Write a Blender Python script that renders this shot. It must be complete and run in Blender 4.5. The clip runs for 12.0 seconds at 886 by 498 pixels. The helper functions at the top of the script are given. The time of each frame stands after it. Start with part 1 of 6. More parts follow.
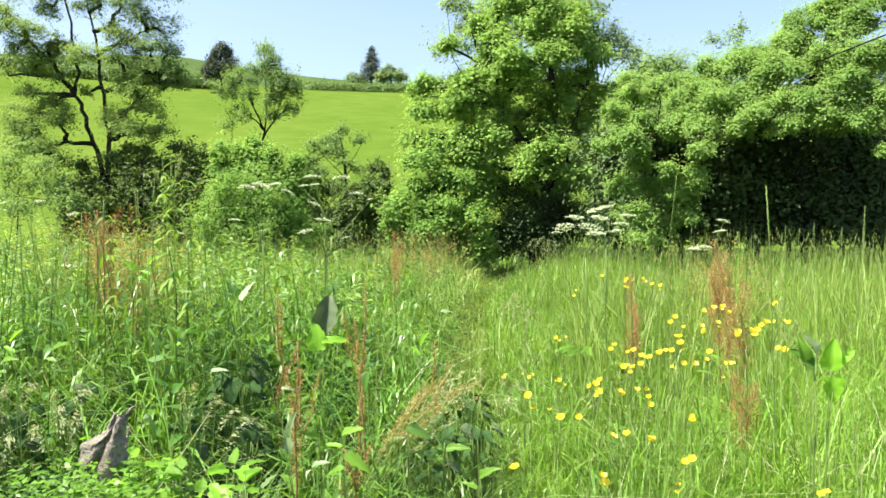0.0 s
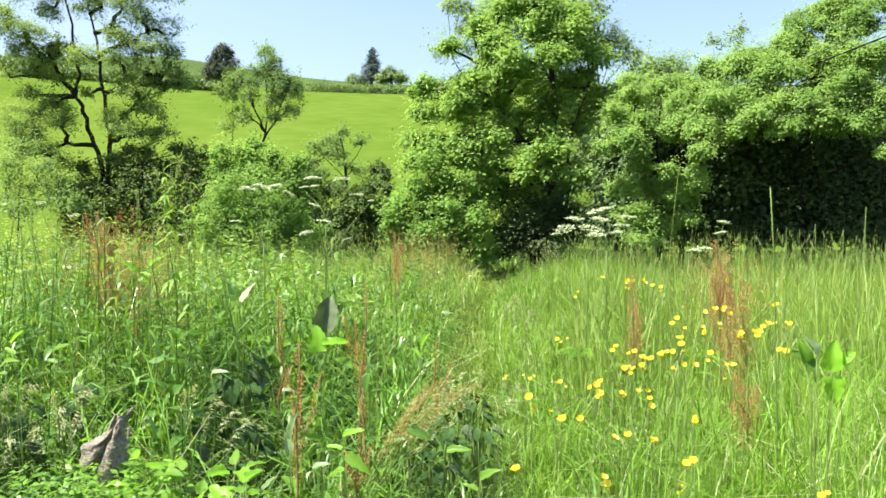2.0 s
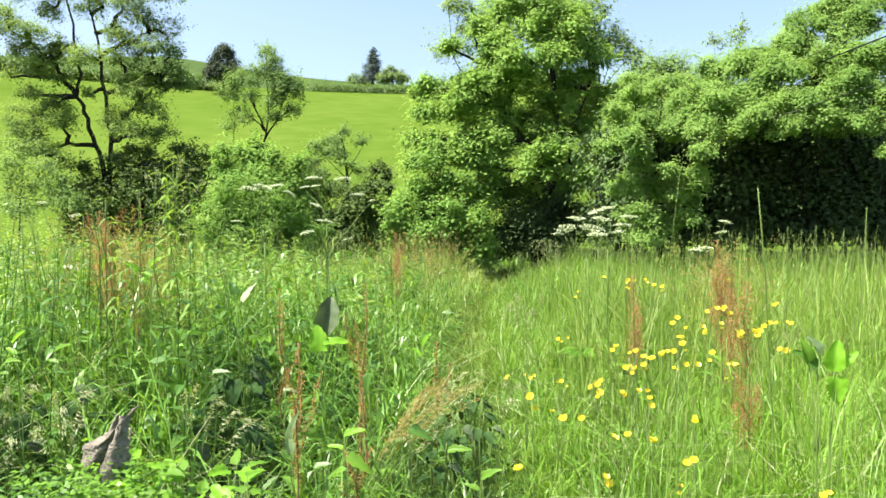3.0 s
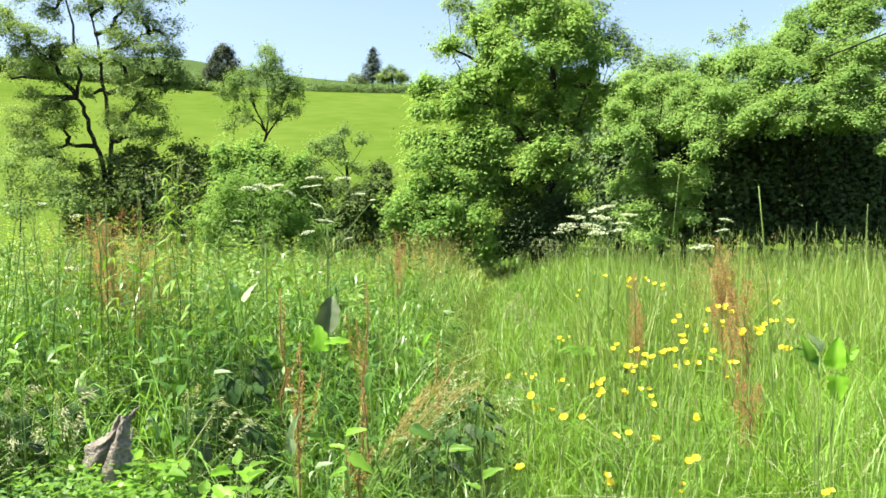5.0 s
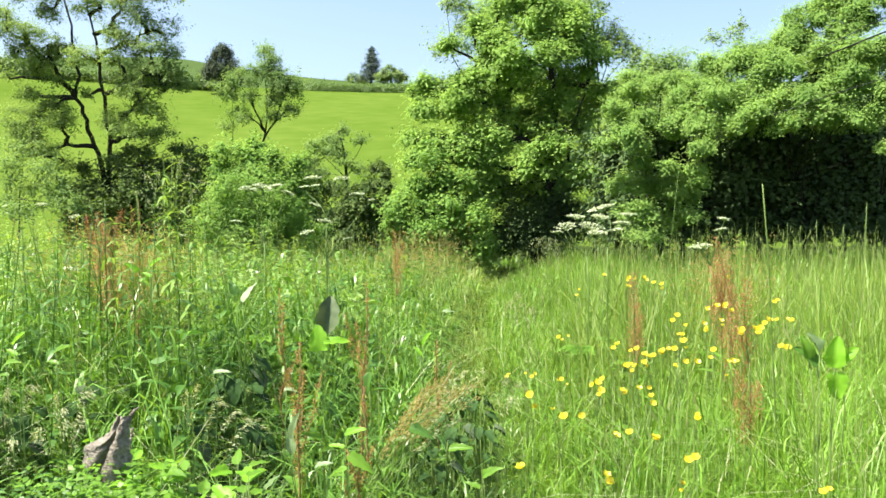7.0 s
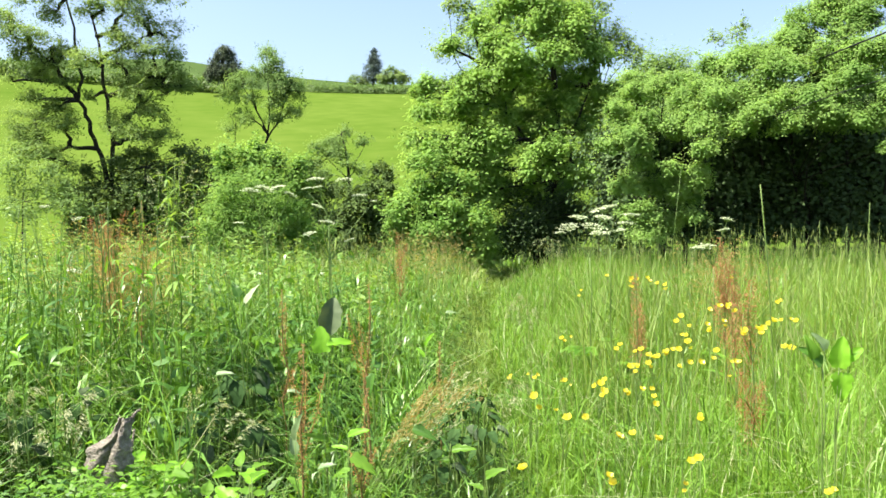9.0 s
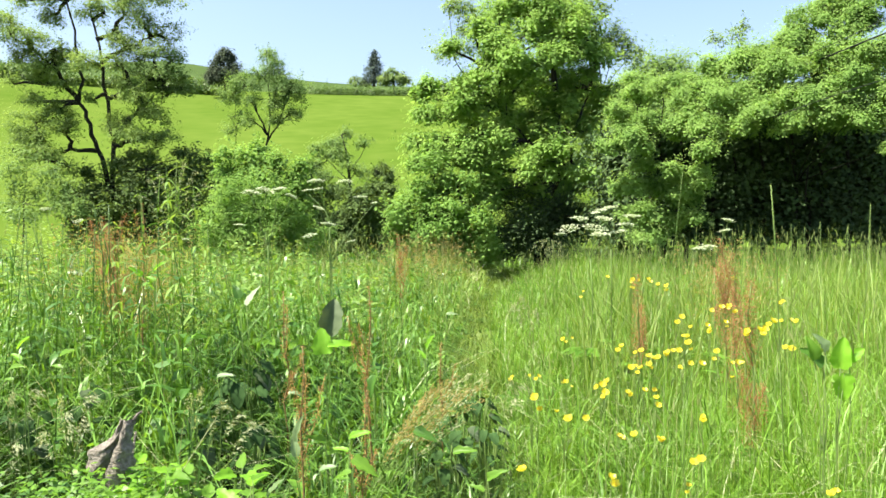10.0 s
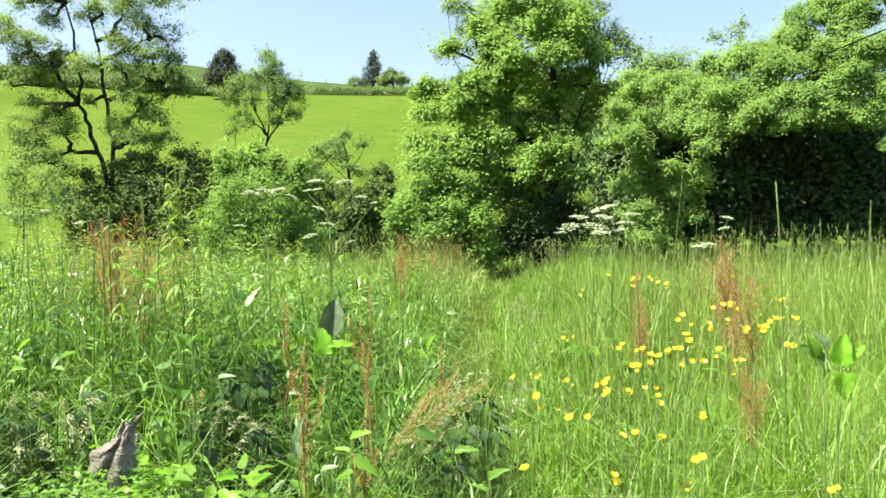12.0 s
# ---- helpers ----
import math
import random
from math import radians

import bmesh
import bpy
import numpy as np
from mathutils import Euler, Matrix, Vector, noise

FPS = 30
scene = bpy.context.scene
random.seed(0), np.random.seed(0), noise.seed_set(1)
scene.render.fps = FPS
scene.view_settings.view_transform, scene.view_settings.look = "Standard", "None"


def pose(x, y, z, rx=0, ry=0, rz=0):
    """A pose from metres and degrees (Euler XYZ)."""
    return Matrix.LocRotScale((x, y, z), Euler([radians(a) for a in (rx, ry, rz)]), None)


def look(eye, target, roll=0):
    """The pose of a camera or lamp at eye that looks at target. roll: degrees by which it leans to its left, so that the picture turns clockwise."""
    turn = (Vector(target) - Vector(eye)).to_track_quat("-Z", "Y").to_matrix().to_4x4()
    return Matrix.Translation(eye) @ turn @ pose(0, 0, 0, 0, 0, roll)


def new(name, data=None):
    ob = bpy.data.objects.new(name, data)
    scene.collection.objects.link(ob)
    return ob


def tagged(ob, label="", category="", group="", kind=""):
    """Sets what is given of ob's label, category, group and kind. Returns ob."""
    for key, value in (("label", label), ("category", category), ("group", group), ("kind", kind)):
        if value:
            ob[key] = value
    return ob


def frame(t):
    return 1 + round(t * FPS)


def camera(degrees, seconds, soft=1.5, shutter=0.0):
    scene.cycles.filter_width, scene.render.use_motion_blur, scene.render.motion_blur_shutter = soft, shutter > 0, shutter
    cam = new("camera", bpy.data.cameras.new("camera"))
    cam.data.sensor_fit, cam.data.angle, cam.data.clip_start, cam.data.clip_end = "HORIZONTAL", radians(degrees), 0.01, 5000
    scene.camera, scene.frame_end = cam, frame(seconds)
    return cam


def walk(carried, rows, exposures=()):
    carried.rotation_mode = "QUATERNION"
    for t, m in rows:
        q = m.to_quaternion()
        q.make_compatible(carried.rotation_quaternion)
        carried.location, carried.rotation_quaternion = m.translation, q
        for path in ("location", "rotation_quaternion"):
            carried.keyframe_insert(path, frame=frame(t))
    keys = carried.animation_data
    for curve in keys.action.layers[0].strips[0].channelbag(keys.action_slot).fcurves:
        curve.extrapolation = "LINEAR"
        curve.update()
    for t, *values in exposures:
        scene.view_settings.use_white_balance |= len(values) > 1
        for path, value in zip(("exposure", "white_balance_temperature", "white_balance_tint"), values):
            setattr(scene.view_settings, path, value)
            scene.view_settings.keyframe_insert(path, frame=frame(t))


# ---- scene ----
EYE = 1.25
cam = camera(60, 12.0, soft=1.6)
PATH = [(0, 87.638, 0.000, 0.000),
        (0.5, 87.641, -0.078, 0.019),
        (1, 87.655, -0.062, 0.032),
        (1.5, 87.690, -0.089, 0.023),
        (2, 87.742, 0.006, 0.044),
        (2.5, 87.752, 0.010, 0.058),
        (3, 87.729, 0.039, 0.119),
        (5, 87.678, 0.290, 0.157),
        (5.5, 87.681, 0.348, 0.144),
        (6, 87.645, 0.454, 0.097),
        (6.5, 87.605, 0.452, 0.106),
        (7, 87.634, 0.401, 0.090),
        (9, 87.720, 0.552, 0.272),
        (9.5, 87.785, 0.567, 0.293),
        (10, 87.834, 0.683, 0.323),
        (10.5, 87.818, 0.721, 0.326),
        (11, 87.807, 0.896, 0.303),
        (11.5, 87.807, 0.928, 0.320),
        (12, 87.801, 1.051, 0.324)]
walk(cam, [(t, pose(0, 0, EYE, rx, ry, rz)) for t, rx, ry, rz in PATH], exposures=((0, 1.65), (12, 1.65)))

# ---- daylight: a clear June noon, the sun high and to the left ----
SUN_ELEVATION, SUN_AZIMUTH = 60, -106  # degrees; azimuth from straight ahead, to the right
world = bpy.data.worlds.new("sky")
scene.world = world
world.use_nodes = True
sky = world.node_tree.nodes.new("ShaderNodeTexSky")
sky.sky_type = "NISHITA"
sky.sun_disc = False
sky.sun_elevation = radians(SUN_ELEVATION)
sky.sun_rotation = radians(SUN_AZIMUTH)
sky.air_density, sky.dust_density, sky.ozone_density = 1.0, 2.8, 1.0
world.node_tree.links.new(sky.outputs[0], world.node_tree.nodes["Background"].inputs[0])
world.node_tree.nodes["Background"].inputs[1].default_value = 0.096
sun = new("sun", bpy.data.lights.new("sun", "SUN"))
sun.data.energy, sun.data.angle, sun.data.color = 5.0, radians(0.5), (1.0, 0.94, 0.82)
_a, _e = radians(SUN_AZIMUTH), radians(SUN_ELEVATION)
sun.matrix_world = look((0, 0, 0), (-math.sin(_a) * math.cos(_e), -math.cos(_a) * math.cos(_e), -math.sin(_e)))


# ---- materials ----
def plain(name, rough=0.6, spec=0.4):
    m = bpy.data.materials.new(name)
    m.use_nodes = True
    b = m.node_tree.nodes["Principled BSDF"]
    b.inputs["Roughness"].default_value = rough
    b.inputs["Specular IOR Level"].default_value = spec
    return m, m.node_tree, b


def leaf_mat(name, dark, light, trans=0.35, rough=0.55, spec=0.25, patch=1.2, glow=(1.25, 1.15, 0.5), single=0.5):
    """Living tissue: colour varies from piece to piece and from patch to patch, and light shines through."""
    m, nt, b = plain(name, rough, spec)
    n, link = nt.nodes, nt.links.new
    geo, tex, noi = n.new("ShaderNodeNewGeometry"), n.new("ShaderNodeTexCoord"), n.new("ShaderNodeTexNoise")
    noi.inputs["Scale"].default_value, noi.inputs["Detail"].default_value = patch, 3
    link(tex.outputs["Object"], noi.inputs["Vector"])
    add = n.new("ShaderNodeMath")
    add.operation = "MULTIPLY_ADD"
    link(geo.outputs["Random Per Island"], add.inputs[0])
    add.inputs[1].default_value = single
    off = n.new("ShaderNodeMapRange")
    off.inputs["From Min"].default_value, off.inputs["From Max"].default_value = 0.3, 0.7
    off.inputs["To Min"].default_value, off.inputs["To Max"].default_value = -0.15, 0.55
    link(noi.outputs["Fac"], off.inputs["Value"])
    link(off.outputs["Result"], add.inputs[2])
    ramp = n.new("ShaderNodeValToRGB")
    ramp.color_ramp.elements[0].color, ramp.color_ramp.elements[1].color = (*dark, 1), (*light, 1)
    link(add.outputs[0], ramp.inputs[0])
    link(ramp.outputs[0], b.inputs["Base Color"])
    tr, mix, tint = n.new("ShaderNodeBsdfTranslucent"), n.new("ShaderNodeMixShader"), n.new("ShaderNodeMix")
    tint.data_type, tint.blend_type = "RGBA", "MULTIPLY"
    tint.inputs["Factor"].default_value = 1
    link(ramp.outputs[0], tint.inputs[6])
    tint.inputs[7].default_value = (*glow, 1)
    link(tint.outputs[2], tr.inputs["Color"])
    mix.inputs[0].default_value = trans
    link(b.outputs[0], mix.inputs[1])
    link(tr.outputs[0], mix.inputs[2])
    link(mix.outputs[0], n["Material Output"].inputs["Surface"])
    return m


def rough_mat(name, dark, light, scale, rough=0.9, bump=0.3, fine=12.0, spec=0.2, stretch=(1, 1, 1)):
    """Earth, bark, turf: two scales of noise in colour, and relief."""
    m, nt, b = plain(name, rough, spec)
    n, link = nt.nodes, nt.links.new
    tex, mapping = n.new("ShaderNodeTexCoord"), n.new("ShaderNodeMapping")
    mapping.inputs["Scale"].default_value = stretch
    link(tex.outputs["Object"], mapping.inputs["Vector"])
    big, small = n.new("ShaderNodeTexNoise"), n.new("ShaderNodeTexNoise")
    big.inputs["Scale"].default_value, small.inputs["Scale"].default_value = scale, scale * fine
    big.inputs["Detail"].default_value, small.inputs["Detail"].default_value = 5, 4
    for t in (big, small):
        link(mapping.outputs[0], t.inputs["Vector"])
    mid = n.new("ShaderNodeMath")
    mid.operation = "MULTIPLY_ADD"
    link(small.outputs["Fac"], mid.inputs[0])
    mid.inputs[1].default_value = 0.6
    half = n.new("ShaderNodeMath")
    half.operation = "MULTIPLY"
    half.inputs[1].default_value = 0.5
    link(big.outputs["Fac"], half.inputs[0])
    link(half.outputs[0], mid.inputs[2])
    ramp = n.new("ShaderNodeValToRGB")
    ramp.color_ramp.elements[0].position, ramp.color_ramp.elements[1].position = 0.35, 0.72
    ramp.color_ramp.elements[0].color, ramp.color_ramp.elements[1].color = (*dark, 1), (*light, 1)
    link(mid.outputs[0], ramp.inputs[0])
    link(ramp.outputs[0], b.inputs["Base Color"])
    bp = n.new("ShaderNodeBump")
    bp.inputs["Strength"].default_value = bump
    bp.inputs["Distance"].default_value = 0.02
    link(small.outputs["Fac"], bp.inputs["Height"])
    link(bp.outputs[0], b.inputs["Normal"])
    return m


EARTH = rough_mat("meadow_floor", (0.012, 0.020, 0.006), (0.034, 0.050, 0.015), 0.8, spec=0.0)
FIELD = rough_mat("mown_field", (0.054, 0.098, 0.012), (0.085, 0.128, 0.022), 0.035, fine=9, bump=0.1, spec=0.0)
CROP = rough_mat("crop_field", (0.040, 0.070, 0.022), (0.058, 0.090, 0.030), 0.05, fine=10, bump=0.1, spec=0.0)
BARK = rough_mat("bark", (0.010, 0.009, 0.007), (0.036, 0.031, 0.024), 3.0, bump=0.8, stretch=(1, 1, 0.25))
ASH = leaf_mat("ash_leaf", (0.175, 0.300, 0.068), (0.380, 0.550, 0.145), 0.50, 0.7, 0.08, patch=2.2, single=0.14, glow=(1.25, 1.2, 0.75))
ELDER = leaf_mat("elder_leaf", (0.135, 0.255, 0.055), (0.310, 0.470, 0.125), 0.50, 0.7, 0.08, patch=2.0, single=0.14, glow=(1.25, 1.2, 0.75))
HAW = leaf_mat("hawthorn_leaf", (0.165, 0.285, 0.072), (0.365, 0.520, 0.150), 0.52, 0.7, 0.08, patch=2.6, single=0.14, glow=(1.25, 1.2, 0.75))
ALDER = leaf_mat("alder_leaf", (0.140, 0.220, 0.062), (0.320, 0.440, 0.140), 0.50, 0.7, 0.08, single=0.18, glow=(1.25, 1.2, 0.75))
WILLOW = leaf_mat("willow_leaf", (0.130, 0.220, 0.065), (0.290, 0.415, 0.140), 0.48, 0.7, 0.08, single=0.2, glow=(1.25, 1.2, 0.75))
# holly's own dark green, also used where hedge shade is put into leaf colour
HOLLY_AND_SHADE = leaf_mat("holly_and_shade_leaf", (0.038, 0.070, 0.028), (0.100, 0.160, 0.056), 0.22, 0.65, 0.12, single=0.4)
UNDERWOOD = leaf_mat("underwood_leaf", (0.062, 0.108, 0.038), (0.180, 0.265, 0.085), 0.40, 0.7, 0.08)
THORN = leaf_mat("thorn_leaf", (0.060, 0.120, 0.025), (0.160, 0.260, 0.055), 0.34, 0.45, patch=2.0)
# spruce and dark crown: colours lightened to stand for haze over distance
SPRUCE = leaf_mat("hazed_spruce_needles", (0.055, 0.080, 0.066), (0.090, 0.120, 0.094), 0.1, 0.9, 0.02)
YEW = leaf_mat("hazed_dark_crown", (0.050, 0.068, 0.046), (0.090, 0.112, 0.070), 0.1, 0.9, 0.02)
COPPER = leaf_mat("copper_leaf", (0.060, 0.050, 0.030), (0.120, 0.090, 0.050), 0.2, 0.6)
# distance haze is lightened into this colour as well
FARLEAF = leaf_mat("hazed_far_leaf", (0.120, 0.190, 0.060), (0.250, 0.340, 0.105), 0.25, 0.9, 0.02, patch=0.3)
GRASS_SUN = leaf_mat("meadow_blade", (0.054, 0.142, 0.009), (0.205, 0.368, 0.045), 0.36, 0.42, 0.35, patch=0.9, single=0.7)
GRASS_LUSH = leaf_mat("lush_blade", (0.044, 0.130, 0.014), (0.190, 0.365, 0.062), 0.36, 0.36, 0.5, patch=1.2, single=0.7)
GRASS_DEEP = leaf_mat("rank_blade", (0.036, 0.105, 0.010), (0.180, 0.340, 0.052), 0.36, 0.42, 0.3, patch=1.1, single=0.7)
COARSE = leaf_mat("tussock_blade", (0.028, 0.080, 0.013), (0.135, 0.255, 0.044), 0.32, 0.38, 0.4, patch=1.6, single=0.7)
HERB = leaf_mat("tall_herb_leaf", (0.130, 0.235, 0.045), (0.280, 0.420, 0.110), 0.42, 0.5, 0.2, patch=2.0)
BACKGRASS = leaf_mat("seeding_blade", (0.120, 0.205, 0.032), (0.290, 0.385, 0.100), 0.42, 0.5, 0.25, patch=1.0)
GRASS_PATH = leaf_mat("path_blade", (0.090, 0.170, 0.022), (0.240, 0.330, 0.075), 0.38, 0.5, 0.25, patch=1.0)
PANICLE = leaf_mat("bleached_panicle", (0.280, 0.320, 0.160), (0.520, 0.540, 0.340), 0.35, 0.6, 0.3)
SORREL = leaf_mat("sorrel_seed", (0.280, 0.130, 0.062), (0.460, 0.245, 0.120), 0.35, 0.7, 0.2)
HAZE = leaf_mat("sorrel_haze", (0.290, 0.235, 0.085), (0.450, 0.350, 0.155), 0.45, 0.7, 0.2, patch=3)
STRAW = leaf_mat("ripe_grass", (0.200, 0.260, 0.070), (0.400, 0.430, 0.190), 0.35, 0.6, 0.3)
SEED = leaf_mat("seed_head", (0.160, 0.230, 0.070), (0.340, 0.390, 0.160), 0.35, 0.7, 0.2)
NETTLE = leaf_mat("nettle_leaf", (0.035, 0.105, 0.014), (0.110, 0.240, 0.036), 0.38, 0.42, 0.4)
DOCK = leaf_mat("dock_leaf", (0.085, 0.200, 0.020), (0.190, 0.360, 0.045), 0.5, 0.4, patch=6)
# lime tone raised so the colour itself looks lit from behind
LIME = leaf_mat("backlit_tone_leaf", (0.150, 0.370, 0.020), (0.270, 0.530, 0.050), 0.55, 0.45, 0.3, patch=12)
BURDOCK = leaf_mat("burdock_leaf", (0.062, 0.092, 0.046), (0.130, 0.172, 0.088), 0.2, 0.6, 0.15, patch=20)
# darker copy of the burdock leaf: shade put into the colour
SHADE_TONE_LEAF = leaf_mat("burdock_leaf_shade_tone", (0.018, 0.046, 0.013), (0.052, 0.105, 0.030), 0.18, 0.75, 0.08, patch=14)
PALEST = leaf_mat("pale_leaf_back", (0.240, 0.310, 0.190), (0.340, 0.410, 0.260), 0.3, 0.45, patch=14)
PALE = leaf_mat("leaf_underside", (0.125, 0.195, 0.080), (0.210, 0.300, 0.145), 0.35, 0.4, patch=14)
STEM = leaf_mat("green_stem", (0.095, 0.165, 0.036), (0.195, 0.285, 0.080), 0.25, 0.5)
RUST = leaf_mat("dock_seed", (0.260, 0.145, 0.050), (0.480, 0.300, 0.120), 0.3, 0.7, 0.2)
RUSTSTEM = leaf_mat("dock_stem", (0.150, 0.110, 0.040), (0.240, 0.170, 0.070), 0.1, 0.6)
UMBEL = leaf_mat("umbel_floret", (0.440, 0.500, 0.310), (0.740, 0.770, 0.600), 0.3, 0.7, 0.2, glow=(1, 1, 0.9))
GOLD = leaf_mat("buttercup_petal", (0.700, 0.600, 0.030), (0.820, 0.750, 0.080), 0.45, 0.3, 0.5, glow=(1, 1, 0.6))
GOLDEYE = leaf_mat("buttercup_eye", (0.560, 0.360, 0.010), (0.700, 0.480, 0.020), 0.15, 0.7)
DEAD = rough_mat("withered_leaf", (0.095, 0.082, 0.064), (0.275, 0.248, 0.205), 26.0, 0.85, 0.6, fine=5)
CABLE, _, _b = plain("cable_sheath", 0.6, 0.3)
_b.inputs["Base Color"].default_value = (0.008, 0.008, 0.009, 1)


# ---- mesh helpers ----
def mesh_of(name, V, Q=None, T=None, mat=None):
    """A mesh from arrays of vertices, quads and triangles."""
    Q = np.zeros((0, 4), int) if Q is None or len(Q) == 0 else np.asarray(Q)
    T = np.zeros((0, 3), int) if T is None or len(T) == 0 else np.asarray(T)
    me = bpy.data.meshes.new(name)
    me.vertices.add(len(V))
    me.vertices.foreach_set("co", np.asarray(V, dtype=np.float32).ravel())
    me.loops.add(4 * len(Q) + 3 * len(T))
    me.loops.foreach_set("vertex_index", np.concatenate([Q.ravel(), T.ravel()]).astype(np.int32))
    me.polygons.add(len(Q) + len(T))
    start = np.concatenate([np.arange(len(Q)) * 4, 4 * len(Q) + np.arange(len(T)) * 3])
    me.polygons.foreach_set("loop_start", start.astype(np.int32))
    me.update(calc_edges=True)
    if mat:
        me.materials.append(mat)
    return me


class Geo:
    """Gathers pieces of one mesh."""

    def __init__(self):
        self.v, self.q, self.t, self.n = [], [], [], 0

    def add(self, V, Q=None, T=None):
        if Q is not None and len(Q):
            self.q.append(np.asarray(Q) + self.n)
        if T is not None and len(T):
            self.t.append(np.asarray(T) + self.n)
        self.v.append(np.asarray(V, dtype=float))
        self.n += len(V)

    def mesh(self, name, mat, smooth=False, origin=(0, 0, 0)):
        V = np.concatenate(self.v) - np.array(origin)
        me = mesh_of(name, V, np.concatenate(self.q) if self.q else None, np.concatenate(self.t) if self.t else None, mat)
        if smooth:
            me.polygons.foreach_set("use_smooth", np.ones(len(me.polygons), bool))
        return me


def part(name, geo, material, parent, label="", smooth=False):
    """Links gathered geometry, in its thing's space, as one mesh under it."""
    ob = new(name, geo.mesh(name, material, smooth))
    ob.parent = parent
    if label:
        tagged(ob, label=label)
    return ob


def thing(name, at, label, category, group="", kind=""):
    ob = new(name)
    ob.location = at
    return tagged(ob, label, category, group, kind)


def unit(v):
    v = np.asarray(v, dtype=float)
    return v / np.maximum(np.linalg.norm(v, axis=-1, keepdims=True), 1e-9)


def tube(geo, pts, radii, sides=6):
    """A tapered round stem along points."""
    pts = np.asarray(pts, dtype=float)
    tan = unit(np.gradient(pts, axis=0))
    ref = np.array([0.31, 0.95, 0.05])
    a = unit(np.cross(tan, ref))
    b = np.cross(tan, a)
    ang = np.arange(sides) * 2 * math.pi / sides
    ring = pts[:, None] + np.asarray(radii)[:, None, None] * (np.cos(ang)[None, :, None] * a[:, None] + np.sin(ang)[None, :, None] * b[:, None])
    V = ring.reshape(-1, 3)
    Q = [(i * sides + j, i * sides + (j + 1) % sides, (i + 1) * sides + (j + 1) % sides, (i + 1) * sides + j)
         for i in range(len(pts) - 1) for j in range(sides)]
    top = (len(pts) - 1) * sides
    T = [(top, top + j, top + j + 1) for j in range(1, sides - 1)]
    geo.add(V, Q, T)


def curve(a, b, sag, k, rng, wobble=0.0):
    """k points from a to b, bowed upwards by sag and slightly crooked."""
    a, b = np.asarray(a, float), np.asarray(b, float)
    s = np.linspace(0, 1, k)[:, None]
    p = a + (b - a) * s
    p[:, 2] += sag * 4 * (s * (1 - s))[:, 0]
    if wobble:
        p[1:-1] += rng.normal(0, wobble, (k - 2, 3))
    return p


def leaf_quads(geo, C, U, N, L, W, fold=0.12):
    """Many small leaves: a base, a tip and two raised edges each."""
    U = unit(U)
    S = unit(np.cross(U, N))
    N = np.cross(S, U)
    L, W = np.broadcast_to(L, len(C))[:, None], np.broadcast_to(W, len(C))[:, None]
    V = np.stack([C, C + U * L * 0.45 + S * W * 0.5 + N * W * fold, C + U * L, C + U * L * 0.45 - S * W * 0.5 + N * W * fold], 1).reshape(-1, 3)
    geo.add(V, np.arange(4 * len(C)).reshape(-1, 4))


def ripple(x, y, seed=0.0):
    """A smooth uneven field over the plan, from -1 to 1."""
    return (np.sin(1.7 * x + 2.1 * y + seed) + np.sin(-2.9 * x + 1.3 * y + 2.3 * seed + 1) + np.sin(0.8 * x - 3.7 * y + 1.7 * seed + 2)
            + np.sin(4.9 * x + 4.1 * y + 0.7 * seed)) / 4


# ---- the ground: meadow, stream hollow, hillside and ridge, in one sheet ----
def ground_z(x, y):
    x, y = np.asarray(x, float), np.asarray(y, float)
    r = np.hypot(x, np.maximum(y, 0)) * (y > 0) + np.abs(y) * (y <= 0)
    yy = np.where(y > 0, y, 0)
    base = np.interp(yy, [0, 18, 22, 30, 38, 46, 60, 100, 150, 190, 230, 300, 420, 800, 4000],
                     [0, 0, -0.3, -1.0, -0.7, 0.6, 3.4, 13.4, 25.4, 33.4, 40.9, 46, 40, 10, 0])
    w = np.clip(-x, 0, 260)
    side = np.interp(yy, [0, 40, 150, 230, 800], [0, 0, 0.00086, 0.00135, 0.0]) * np.minimum(w, 80) ** 2
    return base + side + 0.02 * ripple(x, y) * (r < 60)


def path_x(y):
    """The line of the trodden path."""
    return 0.02 + 0.083 * (np.asarray(y, float) - 4.0) + 0.10 * np.sin(np.asarray(y, float) * 0.55)


def build_ground():
    rad = np.concatenate([np.linspace(0, 20, 41)[1:], np.linspace(21, 60, 40), np.linspace(62, 300, 100), np.geomspace(310, 4000, 30)])
    ang = np.linspace(0, 2 * math.pi, 181)[:-1]
    X = np.concatenate([[0], (rad[:, None] * np.sin(ang)).ravel()])
    Y = np.concatenate([[0], (rad[:, None] * np.cos(ang)).ravel()])
    V = np.stack([X, Y, ground_z(X, Y)], 1)
    k = len(ang)
    i, j = np.meshgrid(np.arange(len(rad) - 1), np.arange(k), indexing="ij")
    a, b = 1 + i * k + j, 1 + i * k + (j + 1) % k
    Q = np.stack([a, b, b + k, a + k], -1).reshape(-1, 4)[:, ::-1]
    T = np.stack([np.zeros(k, int), 1 + (np.arange(k) + 1) % k, 1 + np.arange(k)], 1)
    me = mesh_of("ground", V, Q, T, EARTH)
    me.materials.append(FIELD)
    me.materials.append(CROP)
    cy = np.concatenate([Y[Q].mean(1), Y[T].mean(1)])
    slot = np.where(cy > 151, 2, np.where(cy > 40, 1, 0))
    me.polygons.foreach_set("material_index", slot.astype(np.int32))
    me.polygons.foreach_set("use_smooth", np.ones(len(me.polygons), bool))
    me.update()
    tagged(new("ground", me), "uneven meadow ground rising to a bright green hillside field", "ground", kind="structure")


build_ground()


